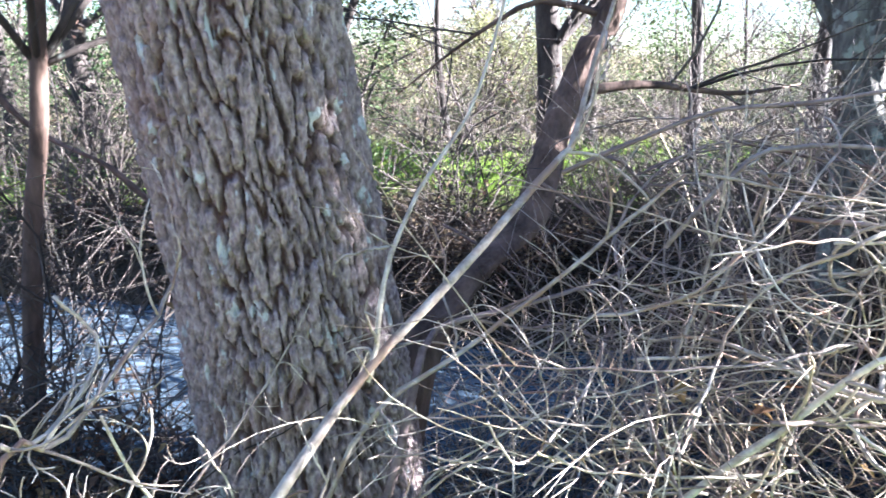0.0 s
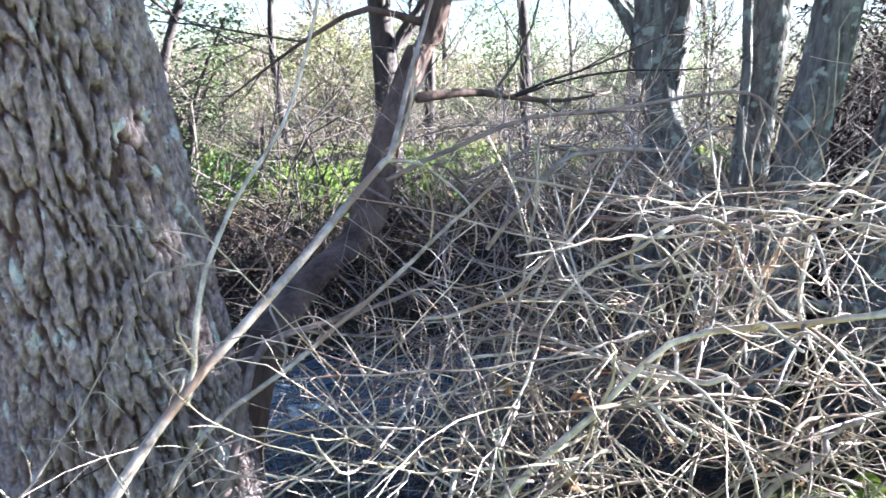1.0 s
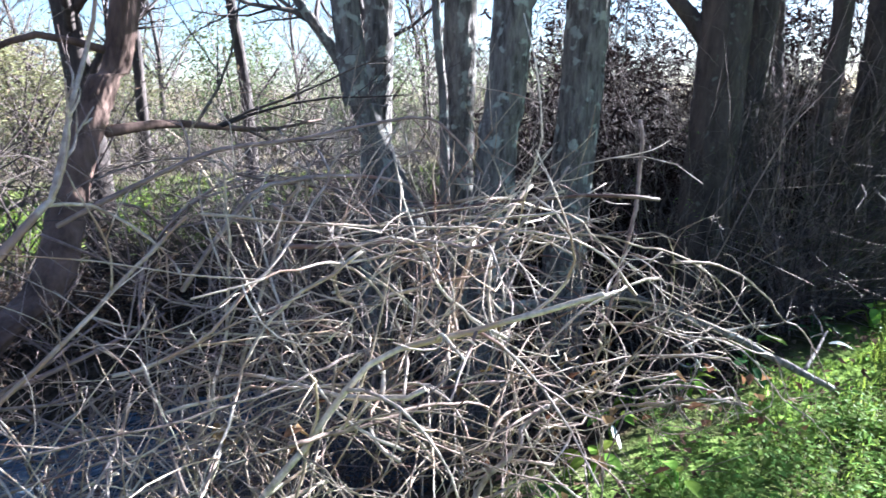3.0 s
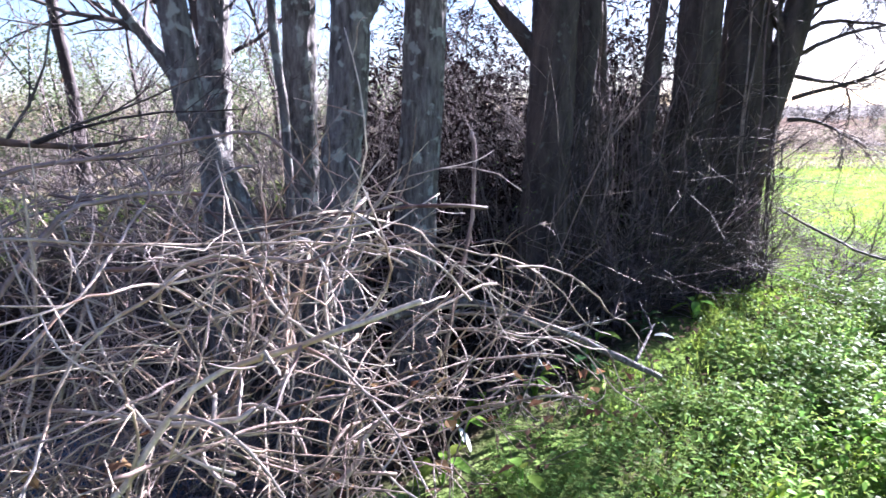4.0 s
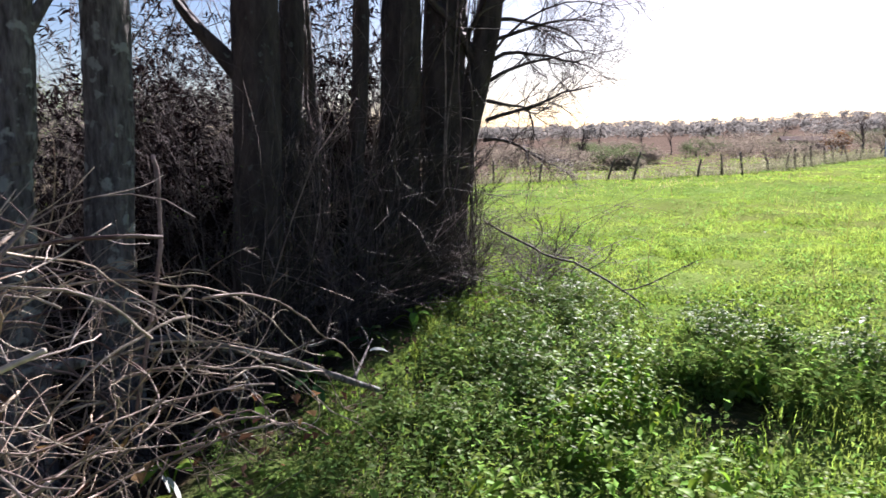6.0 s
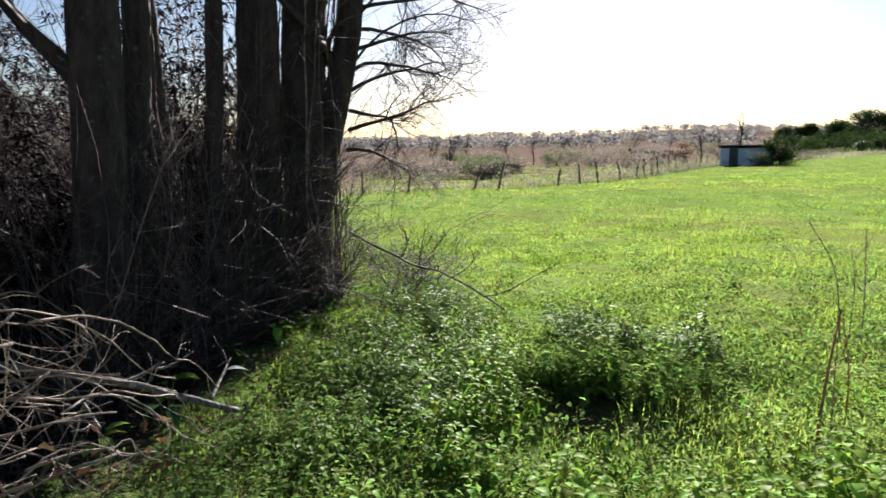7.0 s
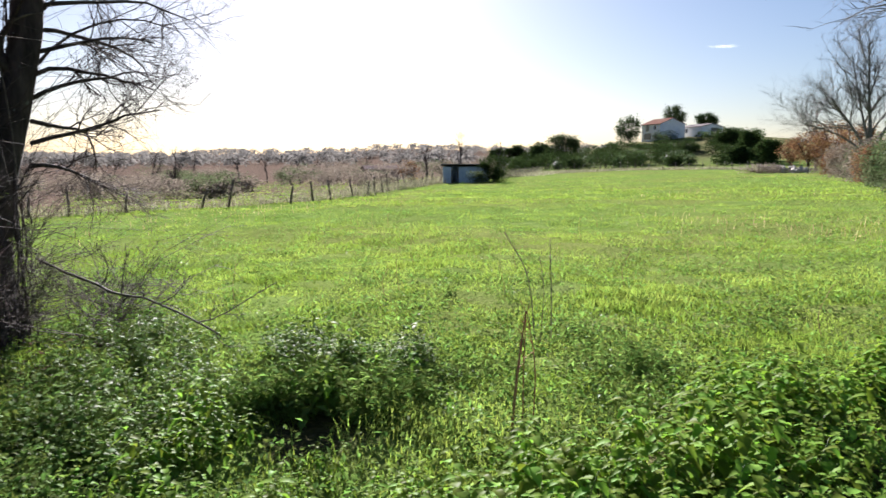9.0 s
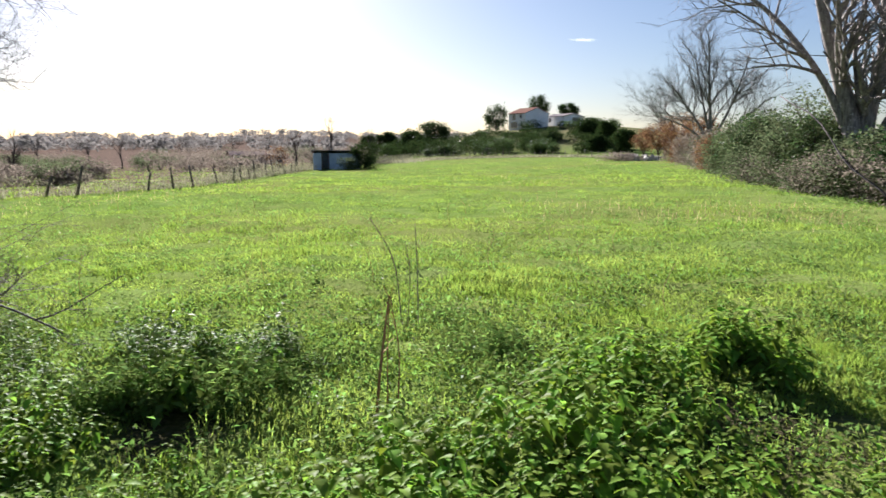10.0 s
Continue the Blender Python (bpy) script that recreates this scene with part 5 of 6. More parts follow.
def sow(g, x, y, size, q):
    """Sets sprigs of that size at the places."""
    kind = q.integers(0, len(SPRIGS), len(x))
    for k, (v, f3, f4) in enumerate(SPRIGS):
        m = kind == k
        n = int(m.sum())
        if n:
            a_ = q.uniform(0, 2 * np.pi, n)
            c, s = np.cos(a_)[:, None], np.sin(a_)[:, None]
            sz = (np.broadcast_to(size, len(x))[m] * q.uniform(0.7, 1.2, n))[:, None]
            w = np.stack([(v[:, 0] * c - v[:, 1] * s) * sz + x[m][:, None], (v[:, 0] * s + v[:, 1] * c) * sz + y[m][:, None], v[:, 2] * sz + land(x[m], y[m])[:, None]], -1)
            step_ = (np.arange(n) * len(v))[:, None, None]
            g.add(w.reshape(-1, 3), (f3 + step_).reshape(-1, 3), (f4 + step_).reshape(-1, 4))


def clumps(g, n, cx, cy, sx, sy, size, q, full=26, wide=0.12):
    """Clumps of sprigs over a patch, with gaps of bare, shade-dark earth between them."""
    for _ in range(n):
        x0, y0, m = cx + q.normal(0, sx), cy + q.normal(0, sy), int(full * q.uniform(0.4, 1.3))
        w = wide * q.uniform(0.6, 1.5)
        x, y = x0 + q.normal(0, w, m), y0 + q.normal(0, w, m)
        k = in_meadow(x, y - 0.25) & (np.hypot(x - 0.4, y + 0.2) > 1.3) & ~hollow(x, y)
        x, y = x[k], y[k]
        tall = size * q.uniform(0.65, 1.2) * np.exp(-0.12 * (((x0 - cx) / sx) ** 2 + ((y0 - cy) / sy) ** 2))
        if len(x):
            sow(g, x, y, tall * (1.1 - 0.5 * np.clip(np.hypot(x - x0, y - y0) / (2 * w), 0, 1)), q)


g = Geo()
clumps(g, 58, 4.9, 1.0, 0.7, 0.6, 1.15, q)
clumps(g, 34, 3.3, 1.35, 0.6, 0.35, 0.9, q, 22)
clumps(g, 34, 6.4, 1.5, 0.8, 0.5, 1.1, q)
clumps(g, 18, 2.4, 1.5, 0.35, 0.25, 0.7, q, 18)
clumps(g, 14, 3.8, 0.5, 0.5, 0.3, 0.9, q)
clumps(g, 9, 6.1, -0.3, 0.26, 0.2, 1.4, q, 30)
clumps(g, 8, 5.85, -0.95, 0.24, 0.18, 1.3, q, 30)
tagged(part("herb_mound", g, MOUND_LEAF), "mound of dark glossy small-leaved herbs by the trees", "weeds", kind="stuff")
g = Geo()
clumps(g, 9, 3.5, 0.3, 0.5, 0.3, 0.7, q)
clumps(g, 20, 5.05, -0.25, 0.14, 0.42, 1.4, q, 34)
clumps(g, 5, 6.1, -0.3, 0.26, 0.2, 1.4, q, 20)
clumps(g, 5, 5.85, -0.95, 0.24, 0.18, 1.3, q, 20)
clumps(g, 8, 5.6, -2.75, 0.4, 0.16, 1.0, q)
clumps(g, 60, 5.2, -1.2, 1.3, 1.1, 0.65, q, 14, 0.09)
x, y = scatter(q, 8000, 1.7, 5.5, 50, 160)
k = clumped(x, y, q, 2.6, 0.0) & ~in_nettles(x, y)
x, y = x[k], y[k]
g.leaves(np.column_stack([x, y, land(x, y) + 0.02 + 0.12 * q.random(len(x))]), 0.034, 0.02, q, -0.5)
tagged(part("herbs", g, HERB), "small-leaved green herbs at the meadow's edge", "weeds", kind="stuff")


def nettle_shape(seed, height):
    """The line of a nettle's stem and its pairs of drooping leaves."""
    q = np.random.default_rng(seed)
    p = shoot(q, (0, 0, -0.03), (q.normal(0, 0.12), q.normal(0, 0.12), 1), height, 8, 0.05)
    g = Geo()
    pairs = 7
    for i in range(pairs):
        f = 0.42 + 0.58 * i / (pairs - 1)
        k = f * 7
        j = min(int(k), 6)
        a0 = p[j] + (p[j + 1] - p[j]) * (k - j)
        size = (0.122 - 0.06 * f ** 3) * q.uniform(0.85, 1.2)
        for side in (0, math.pi):
            yaw = i * 1.57 + side + q.normal(0, 0.25)
            tilt = -0.05 - 0.6 * (1 - f) + q.normal(0, 0.2) + (0.5 if i == pairs - 1 else 0)
            d = np.array([math.cos(yaw) * math.cos(tilt), math.sin(yaw) * math.cos(tilt), math.sin(tilt)])
            s = unit(np.cross(d, (0, 0, 1)))
            u = np.cross(s, d)
            w = size * 0.58
            rows_ = []
            for tt, ww in zip([0, 0.1, 0.28, 0.32, 0.5, 0.54, 0.72, 0.76, 1.0], [0.1, 0.8, 1.0, 0.78, 0.86, 0.6, 0.6, 0.36, 0.0]):
                c = a0 + d * (size * (0.18 + tt)) - np.array([0, 0, 0.34 * size * tt ** 2])
                rows_ += [c + s * ww * w / 2 + u * 0.16 * w * ww, c, c - s * ww * w / 2 + u * 0.16 * w * ww]
            g.add(rows_, None, [[b + o, b + o + 1, b + o + 4, b + o + 3] for b in range(0, 24, 3) for o in (0, 1)])
    return p, g


def nettle(seed, height):
    t = thing("nettle", (0, 0, 0), "leafy green stinging nettle at the meadow's edge", "nettle", "nettles at the meadow's edge")
    p, leaves = nettle_shape(seed, height)
    g = Geo()
    g.tube(p, np.linspace(0.004, 0.0018, 8), 5)
    part("stem", g, NETTLE_STEM, t)
    part("foliage", leaves, NETTLE, t)
    return t


heights = (0.38, 0.45, 0.5, 0.55, 0.6, 0.42)
kinds = [nettle(300 + k, h) for k, h in enumerate(heights)]
shapes = [(np.vstack(g.v), np.vstack([f for f in g.f4])) for _, g in (nettle_shape(320 + k, h) for k, h in enumerate(heights))]
spots, rest = [], []
def patch(n, cx, cy, sx, sy, scale, into):
    for _ in range(n):
        x, y = cx + q.normal(0, sx), cy + q.normal(0, sy)
        if swell(x + 3, y, 3.2) < 0.42:
            continue
        if in_meadow(np.array(x), np.array(y)) and not (hollow(x, y) and q.random() < 0.85) and math.hypot(x - 0.35, y + 0.3) > 1.75:
            into.append((x, y, scale * q.uniform(0.7, 1.15) * math.exp(-0.12 * (((x - cx) / sx) ** 2 + ((y - cy) / sy) ** 2))))
for into, m in ((spots, 1), (rest, 2.5)):
    patch(int(44 * m), 4.3, -3.2, 0.4, 0.5, 0.95, into)
    patch(int(32 * m), 4.5, -4.15, 0.3, 0.3, 1.1, into)
    patch(int(40 * m), 3.5, -2.3, 0.28, 0.45, 1.0, into)
    patch(int(6 * m), 3.2, -3.1, 0.22, 0.28, 0.5, into)
    patch(int(8 * m), 2.9, -3.7, 0.18, 0.28, 0.6, into)
    patch(int(10 * m), 3.7, -0.5, 0.2, 0.3, 0.45, into)
    patch(int(32 * m), 2.85, -2.0, 0.2, 0.45, 0.95, into)
    patch(int(34 * m), 3.0, -1.1, 0.2, 0.45, 0.95, into)
    patch(int(28 * m), 3.1, -0.3, 0.2, 0.45, 0.9, into)
    patch(int(22 * m), 3.2, 0.5, 0.3, 0.25, 0.85, into)
    patch(int(14 * m), 5.0, -0.2, 0.45, 0.4, 0.8, into)
    patch(int(10 * m), 4.7, 0.35, 0.3, 0.15, 0.75, into)
    patch(int(8 * m), 5.4, -0.85, 0.35, 0.2, 0.7, into)
    patch(int(7 * m), 4.1, 0.4, 0.2, 0.15, 0.8, into)
    patch(int(10 * m), 3.6, -1.5, 0.2, 0.3, 0.8, into)
    patch(int(12 * m), 4.7, -3.9, 0.5, 0.5, 0.8, into)
    patch(int(18 * m), 2.3, -3.2, 0.2, 0.4, 0.9, into)
    patch(int(10 * m), 5.95, -0.6, 0.3, 0.25, 0.7, into)
for k, (x, y, sc) in enumerate(spots):
    m = Matrix.Translation((x, y, land1(x, y))) @ Matrix.Rotation(q.uniform(0, 6.28), 4, "Z") @ Matrix.Diagonal((sc, sc, sc, 1))
    if k < len(kinds):
        kinds[k].matrix_basis = m
    else:
        copy_thing(kinds[k % len(kinds)], m)
g = Geo()
for k, (x, y, sc) in enumerate(rest):
    v, f4 = shapes[k % len(shapes)]
    a_ = q.uniform(0, 6.28)
    turn = np.array([[math.cos(a_), -math.sin(a_), 0], [math.sin(a_), math.cos(a_), 0], [0, 0, 1]])
    g.add(v @ turn.T * sc + [x, y, land1(x, y)], None, f4)
tagged(part("nettle_leaves", g, NETTLE), "crowded green nettle leaves filling the patch", "nettles", kind="stuff")

# dry stalks
def stalk(name, foot, lines, label, mat):
    z = land1(*foot)
    base = (foot[0], foot[1], z)
    t = thing(name, base, label, "weed", "dead stalks in the meadow")
    for pts, r_ in lines:
        g = Geo()
        p = smooth_path(pts, 10)
        g.tube(p, np.linspace(r_, r_ * 0.5, 10), 5)
        grow(g, q, p, np.linspace(r_, r_ * 0.5, 10), 0, (5,), (0.1,), 0.7, 0.1, 0.2, 0.5, 3)
        part("stem", shifted(g, base), mat, t)
    return t
stalk("dead_stalk", (4.4, -1.45), [([(4.4, -1.45, -0.02), (4.47, -1.5, 0.36), (4.58, -1.58, 0.75)], 0.011), ([(4.46, -1.6, 0.0), (4.53, -1.63, 0.4), (4.59, -1.59, 0.74)], 0.006), ([(4.42, -1.53, 0.0), (4.5, -1.55, 0.4), (4.58, -1.58, 0.72)], 0.005)], "reddish-brown dry broken stalk in the meadow", RED_STALK)
stalk("dead_stalk", (6.6, -2.3), [([(6.6, -2.23, 0), (6.62, -2.15, 0.62), (6.67, -1.94, 1.02)], 0.007), ([(6.56, -2.37, 0), (6.56, -2.36, 0.5), (6.57, -2.34, 0.97)], 0.007), ([(6.6, -2.28, 0.0), (6.6, -2.3, 0.5), (6.62, -2.26, 0.8)], 0.005)], "tall thin grey dead weed stalks in the meadow", TWIG_GREY)
for k in range(26):
    x, y = scatter(q, 1, 7, 26, 80, 130)
    if len(x):
        z = land1(x[0], y[0])
        stalk("dead_stalk", (x[0], y[0]), [([(x[0], y[0], z - 0.02), (x[0] + 0.03, y[0] + 0.04, z + 0.25), (x[0] + q.normal(0, 0.08), y[0] + q.normal(0, 0.08), z + q.uniform(0.35, 0.6))], 0.005)], "thin dry weed stalk in the meadow", GRASS_DRY)

# ---- fence and what lies behind ----
def fence_at(s):
    azs = np.radians(np.linspace(60, 106.5, 120))
    r_ = np.interp(np.degrees(azs), FENCE_AZ, FENCE_R)
    p = np.column_stack([r_ * np.sin(azs), r_ * np.cos(azs)])
    ln = np.concatenate([[0], np.cumsum(np.linalg.norm(np.diff(p, axis=0), axis=1))])
    return np.interp(s, ln, p[:, 0]), np.interp(s, ln, p[:, 1]), ln[-1]
total = fence_at(0)[2]
fx, fy, _ = fence_at(0)
fence = thing("fence", (fx, fy, land1(fx, fy)), "old wire fence with leaning wooden posts along the meadow", "fence")
fbase = np.array([fx, fy, land1(fx, fy)])
tops = []
for s in np.arange(0, total, 2.3):
    x, y, _ = fence_at(s + q.normal(0, 0.3))
    z = land1(x, y)
    h = q.uniform(0.75, 1.3)
    lean = q.normal(0, 0.2, 2)
    g = Geo()
    g.tube(np.array([(x, y, z - 0.2), (x + lean[0] * 0.5, y + lean[1] * 0.5, z + h * 0.5), (x + lean[0], y + lean[1], z + h)]) - fbase, [0.06, 0.055, 0.045], 7)
    part("post", g, POST, fence)
    tops.append((x + lean[0] * 0.7, y + lean[1] * 0.7, z, h))
for f in (0.45, 0.8):
    g = Geo()
    g.tube(np.array([(x, y, z + h * f) for x, y, z, h in tops]) - fbase, np.full(len(tops), 0.008), 3)
    part("wire", g, WIRE, fence)

# reeds and scrub along the fence
g = Geo()
s = q.uniform(0, total, 4500)
x, y, _ = fence_at(s)
x, y = x + q.normal(0.6, 0.7, len(x)), y + q.normal(0.4, 0.5, len(x))
g.blades(np.column_stack([x, y, land(x, y)]), 0.45, 0.03, q, 0.7)
tagged(part("tall_grass", g, PALE_WEED, smooth=False), "tall dry grass along the fence", "grass", kind="stuff")
g = Geo()
s = q.uniform(0, total, 20000)
x, y, _ = fence_at(s)
x, y = x + q.normal(0, 0.5, len(x)), y + q.normal(0, 0.4, len(x))
g.leaves(np.column_stack([x, y, land(x, y) + q.random(len(x)) * (0.25 + 0.75 * np.abs(np.sin(s * 0.9 + 2 * np.sin(s * 0.37))))]), 0.11, 0.05, q)
tagged(part("fence_weeds", g, PALE_WEED, smooth=False), "grey-green weeds growing along the fence", "weeds", kind="stuff")


def clump_bush(name, at, size, mat, label, seed, n=900, leaf=0.3, trunk=True, category="bush", group="", flat=1.0, stemh=0.3, twig=TWIG_DARK):
    """A round-headed tree or bush: stem, boughs and a crown of many leaf clumps."""
    q = np.random.default_rng(seed)
    x, y = at
    z = land1(x, y)
    t = thing(name, (x, y, z), label, category, group)
    w, h = size
    g = Geo()
    foot = np.array([0, 0, -0.2])
    hubs = []
    for k in range(46):
        u_ = unit(q.normal(0, 1, 3)) * q.random() ** 0.2
        hubs.append(np.array([u_[0] * w * 0.36, u_[1] * w * 0.36, h * (stemh + (1 - stemh) * (0.48 + 0.36 * u_[2]))]))
        if k and k < 7 and stemh >= 0.12:
            bg_ = Geo()
            bg_.tube(smooth_path([foot + np.array([0, 0, h * 0.2]), (foot + hubs[-1]) * 0.5 * np.array([0.4, 0.4, 1.1]), hubs[-1]], 5), np.linspace(h * 0.018, h * 0.007, 5), 4)
            part("bough", bg_, twig, t)
        elif k < 7:
            g.tube(smooth_path([foot, (foot + hubs[-1]) * 0.5 * np.array([0.4, 0.4, 1.0]), hubs[-1]], 5), np.linspace(h * 0.016, h * 0.006, 5), 4)
    part("trunk", g, twig, t)
    hubs = np.array(hubs)
    at_ = hubs[q.integers(0, len(hubs), n)] + q.normal(0, 1, (n, 3)) * np.array([w * 0.075, w * 0.075, h * (1 - stemh) * 0.065 * flat])
    if stemh < 0.15:
        low_ = q.random(n) < 0.3
        at_[low_, 2] *= q.random(low_.sum())
    at_[:, 2] = np.clip(at_[:, 2], 0.02 if stemh < 0.15 else h * stemh * 0.6, h * 1.05)
    g = Geo()
    g.leaves(at_, leaf, leaf * 0.7, q, 0.1)
    part("crown", g, mat, t, smooth=False)
    return t


# scrub and trees behind the fence
def polar(az, r_):
    return 0.4 + r_ * math.sin(radians(az)), -0.3 + r_ * math.cos(radians(az))


for k in range(110):
    az_, r_ = q.uniform(60, 102), q.uniform(46, 150)
    if az_ > 94:
        r_ += 35
    x, y = polar(az_, r_)
    h = q.uniform(1.2, 3.0) * (0.75 + 0.25 * r_ / 60)
    mat, lab = [(HEATH, "russet leafless bush"), (HEATH, "brown scrub bush"), (OLIVE_LEAF, "grey-green scrub bush"), (HEATH, "dull brown bush")][q.integers(0, 4)]
    clump_bush("bush", (x, y), (h * q.uniform(1.4, 3.0), h * 0.85), mat, lab + " in the scrub behind the fence", 400 + k, 1000, 0.17, group="scrub behind the fence", stemh=0.05)
for k in range(26):
    az_, r_ = q.uniform(62, 104), q.uniform(70, 200)
    x, y = polar(az_, r_)
    bx = thing("tree", (x, y, land1(x, y)), "small bare tree in the scrub behind the fence", "tree", "bare trees in the scrub")
    g = Geo()
    p = shoot(q, (0, 0, -0.1), (0, 0, 1), q.uniform(2.5, 4.5), 7, 0.08)
    rr = np.linspace(0.12, 0.03, 7)
    g.tube(p, rr, 5)
    part("trunk", g, BARK_DARK, bx)
    g = Geo()
    grow(g, q, p, rr, 2, (9, 5, 3), (1.8, 0.9, 0.5), 0.7, 0.12, 0.2, 0.25, 3, 0.6, 0.016)
    part("crown", g, TWIG_DARK, bx)

# woods on the far hills
g = Geo()
for k in range(850):
    az_, r_ = q.uniform(50, 130), (q.uniform(330, 650) if k < 450 else q.uniform(650, 1000))
    x, y = polar(az_, r_)
    h = q.uniform(5, 9)
    n = 90
    c = np.array([x, y, land1(x, y)])
    u_ = q.normal(0, 1, (n, 3))
    u_ = u_ / np.linalg.norm(u_, axis=1)[:, None] * q.random((n, 1)) ** 0.33
    at_ = c + u_ * [h * 0.62, h * 0.62, h * 0.4] + [0, 0, h * 0.48]
    g.leaves(at_, h * 0.21, h * 0.19, q, 0.1)
tagged(part("far_woods", g, HAZED_WOOD, smooth=False), "hazy wooded hills on the horizon", "woods", kind="stuff")

# the blue-grey shed with an ivy-clad end
def house(name, at, yaw, w, d_, h, rise, wall_mat, roof_mat, label, windows, category="house"):
    x, y = at
    t = thing(name, (x, y, land1(x, y) - 0.1), label, category)
    t.rotation_euler = (0, 0, radians(yaw))
    bm = bmesh.new()
    prof = [(-d_ / 2, -0.8), (d_ / 2, -0.8), (d_ / 2, h), (0, h + rise - 0.08), (-d_ / 2, h)]
    ends = [[bm.verts.new((sx * w / 2, py, pz)) for py, pz in prof] for sx in (-1, 1)]
    bm.faces.new(ends[0][::-1])
    bm.faces.new(ends[1])
    for i in range(5):
        bm.faces.new([ends[0][i], ends[0][(i + 1) % 5], ends[1][(i + 1) % 5], ends[1][i]])
    bmesh.ops.recalc_face_normals(bm, faces=bm.faces)
    part("wall", bm, wall_mat, t)
    bm = bmesh.new()
    o = 0.35
    k_ = o * rise / (d_ / 2)
    prof = [(-d_ / 2 - o, h - k_), (0, h + rise), (d_ / 2 + o, h - k_), (d_ / 2 + o, h - k_ + 0.14), (0, h + rise + 0.16), (-d_ / 2 - o, h - k_ + 0.14)]
    ends = [[bm.verts.new((sx * (w / 2 + 0.25), py, pz)) for py, pz in prof] for sx in (-1, 1)]
    for e_ in ends:
        bm.faces.new([e_[0], e_[1], e_[4], e_[5]])
        bm.faces.new([e_[1], e_[2], e_[3], e_[4]])
    for i in range(6):
        bm.faces.new([ends[0][i], ends[0][(i + 1) % 6], ends[1][(i + 1) % 6], ends[1][i]])
    bmesh.ops.recalc_face_normals(bm, faces=bm.faces)
    part("roof", bm, roof_mat, t)
    for (wx_, wz_, ww, wh, side) in windows:
        sy = -d_ / 2 if side == "front" else d_ / 2
        if side in ("front", "back"):
            fr = part("window", box(wx_ - ww / 2 - 0.08, sy - 0.05, wz_ - 0.08, wx_ + ww / 2 + 0.08, sy + 0.05, wz_ + wh + 0.08), WHITE_WALL, t)
            part("pane", box(wx_ - ww / 2, sy - 0.07, wz_, wx_ + ww / 2, sy - 0.03, wz_ + wh), GLASS_DARK, fr)
        else:
            sx = -w / 2 if side == "left" else w / 2
            fr = part("window", box(sx - 0.05, wx_ - ww / 2 - 0.08, wz_ - 0.08, sx + 0.05, wx_ + ww / 2 + 0.08, wz_ + wh + 0.08), WHITE_WALL, t)
            part("pane", box(sx - 0.08, wx_ - ww / 2, wz_, sx + 0.08, wx_ + ww / 2, wz_ + wh), GLASS_DARK, fr)
    return t


def shed(at, yaw):
    """A low lean-to of faded boards under a thin sheet roof, with an open bay."""
    t = thing("shed", (*at, land1(*at) - 0.1), "low faded blue-grey board shed at the meadow's edge", "shed")
    t.rotation_euler = (0, 0, radians(yaw))
    for x in np.arange(-2.1, 2.1, 0.3):
        if not -1.3 < x < -0.75:
            part("board", box(x + 0.006, -1.3 + 0.012 * math.sin(x * 40), -0.3, x + 0.294, -1.26, 1.62 + 0.02 * math.sin(x * 23), 0.006), BLUE_WALL, t)
    part("wall", box(-2.1, 1.2, -0.3, 2.1, 1.3, 1.9), BLUE_WALL, t)
    for x in (-2.1, 2.04):
        part("wall", box(x, -1.25, -0.3, x + 0.06, 1.2, 1.66), BLUE_WALL, t)
    for x in (-1.24, -0.6):
        part("post", box(x - 0.05, -1.33, -0.3, x + 0.05, -1.235, 1.66, 0.01), POST, t)
    bm = box(-2.3, -1.6, -0.03, 2.3, 1.6, 0.03)
    bmesh.ops.transform(bm, verts=bm.verts, matrix=Matrix.Translation((0, 0, 1.8)) @ Matrix.Rotation(-0.07, 4, "X"))
    part("roof", bm, GREY_ROOF, t, "thin dull sheet roof")
    return t


shed(polar(100.3, 70), -100)
clump_bush("bush", polar(102.7, 68), (3.6, 3.2), PINE_LEAF, "dense dark evergreen bush beside the shed", 500, 3600, 0.17, stemh=0.02)
clump_bush("bush", polar(101.3, 66), (2.4, 1.4), OLIVE_LEAF, "grey-green bush in front of the shed", 501, 900, 0.16, stemh=0.02)
house("barn", polar(93.4, 100), -85, 4.6, 4, 1.6, 0.4, HUT_WALL, HUT_WALL, "small brown hut in the scrub", [(-1.5, 0.3, 0.9, 1.4, "front")], "hut")
clump_bush("bush", polar(95.7, 95), (3.4, 2.8), RUST_LEAF, "orange-brown bush in the scrub", 502, 900, 0.3, stemh=0.05)

# round trees and bushes beyond the stream
for k, (x, y, w, h, mat) in enumerate([(-1.3, 10.6, 2.2, 3.0, OLIVE_LEAF), (-4.4, 11.4, 2.6, 3.0, OLIVE_LEAF), (-6.4, 12.6, 2.8, 3.4, IVY), (-3.0, 13.2, 2.4, 2.8, YELLOW_LEAF), (0.9, 14.2, 2.2, 2.4, YELLOW_LEAF), (4.4, 13.4, 2.6, 3.2, OLIVE_LEAF), (7.2, 13.0, 3.0, 3.4, OLIVE_LEAF), (2.6, 15.5, 2.4, 2.6, YELLOW_LEAF)]):
    clump_bush("evergreen_shrub", (x, y), (w, h), mat, "small-leaved evergreen shrub beyond the stream", 880 + k, 2600, 0.085, group="evergreen shrubs beyond the stream", stemh=0.08)
for k in range(34):
    az_, r_ = q.uniform(-42, 52), q.uniform(24, 70)
    h = q.uniform(2.2, 5.5)
    clump_bush("bush", polar(az_, r_), (h * q.uniform(0.9, 1.5), h), [YELLOW_LEAF, OLIVE_LEAF, HEATH, HEATH][k % 4], "winter bush in the field beyond the stream", 900 + k, 700, 0.25, group="bushes beyond the stream", stemh=0.05)
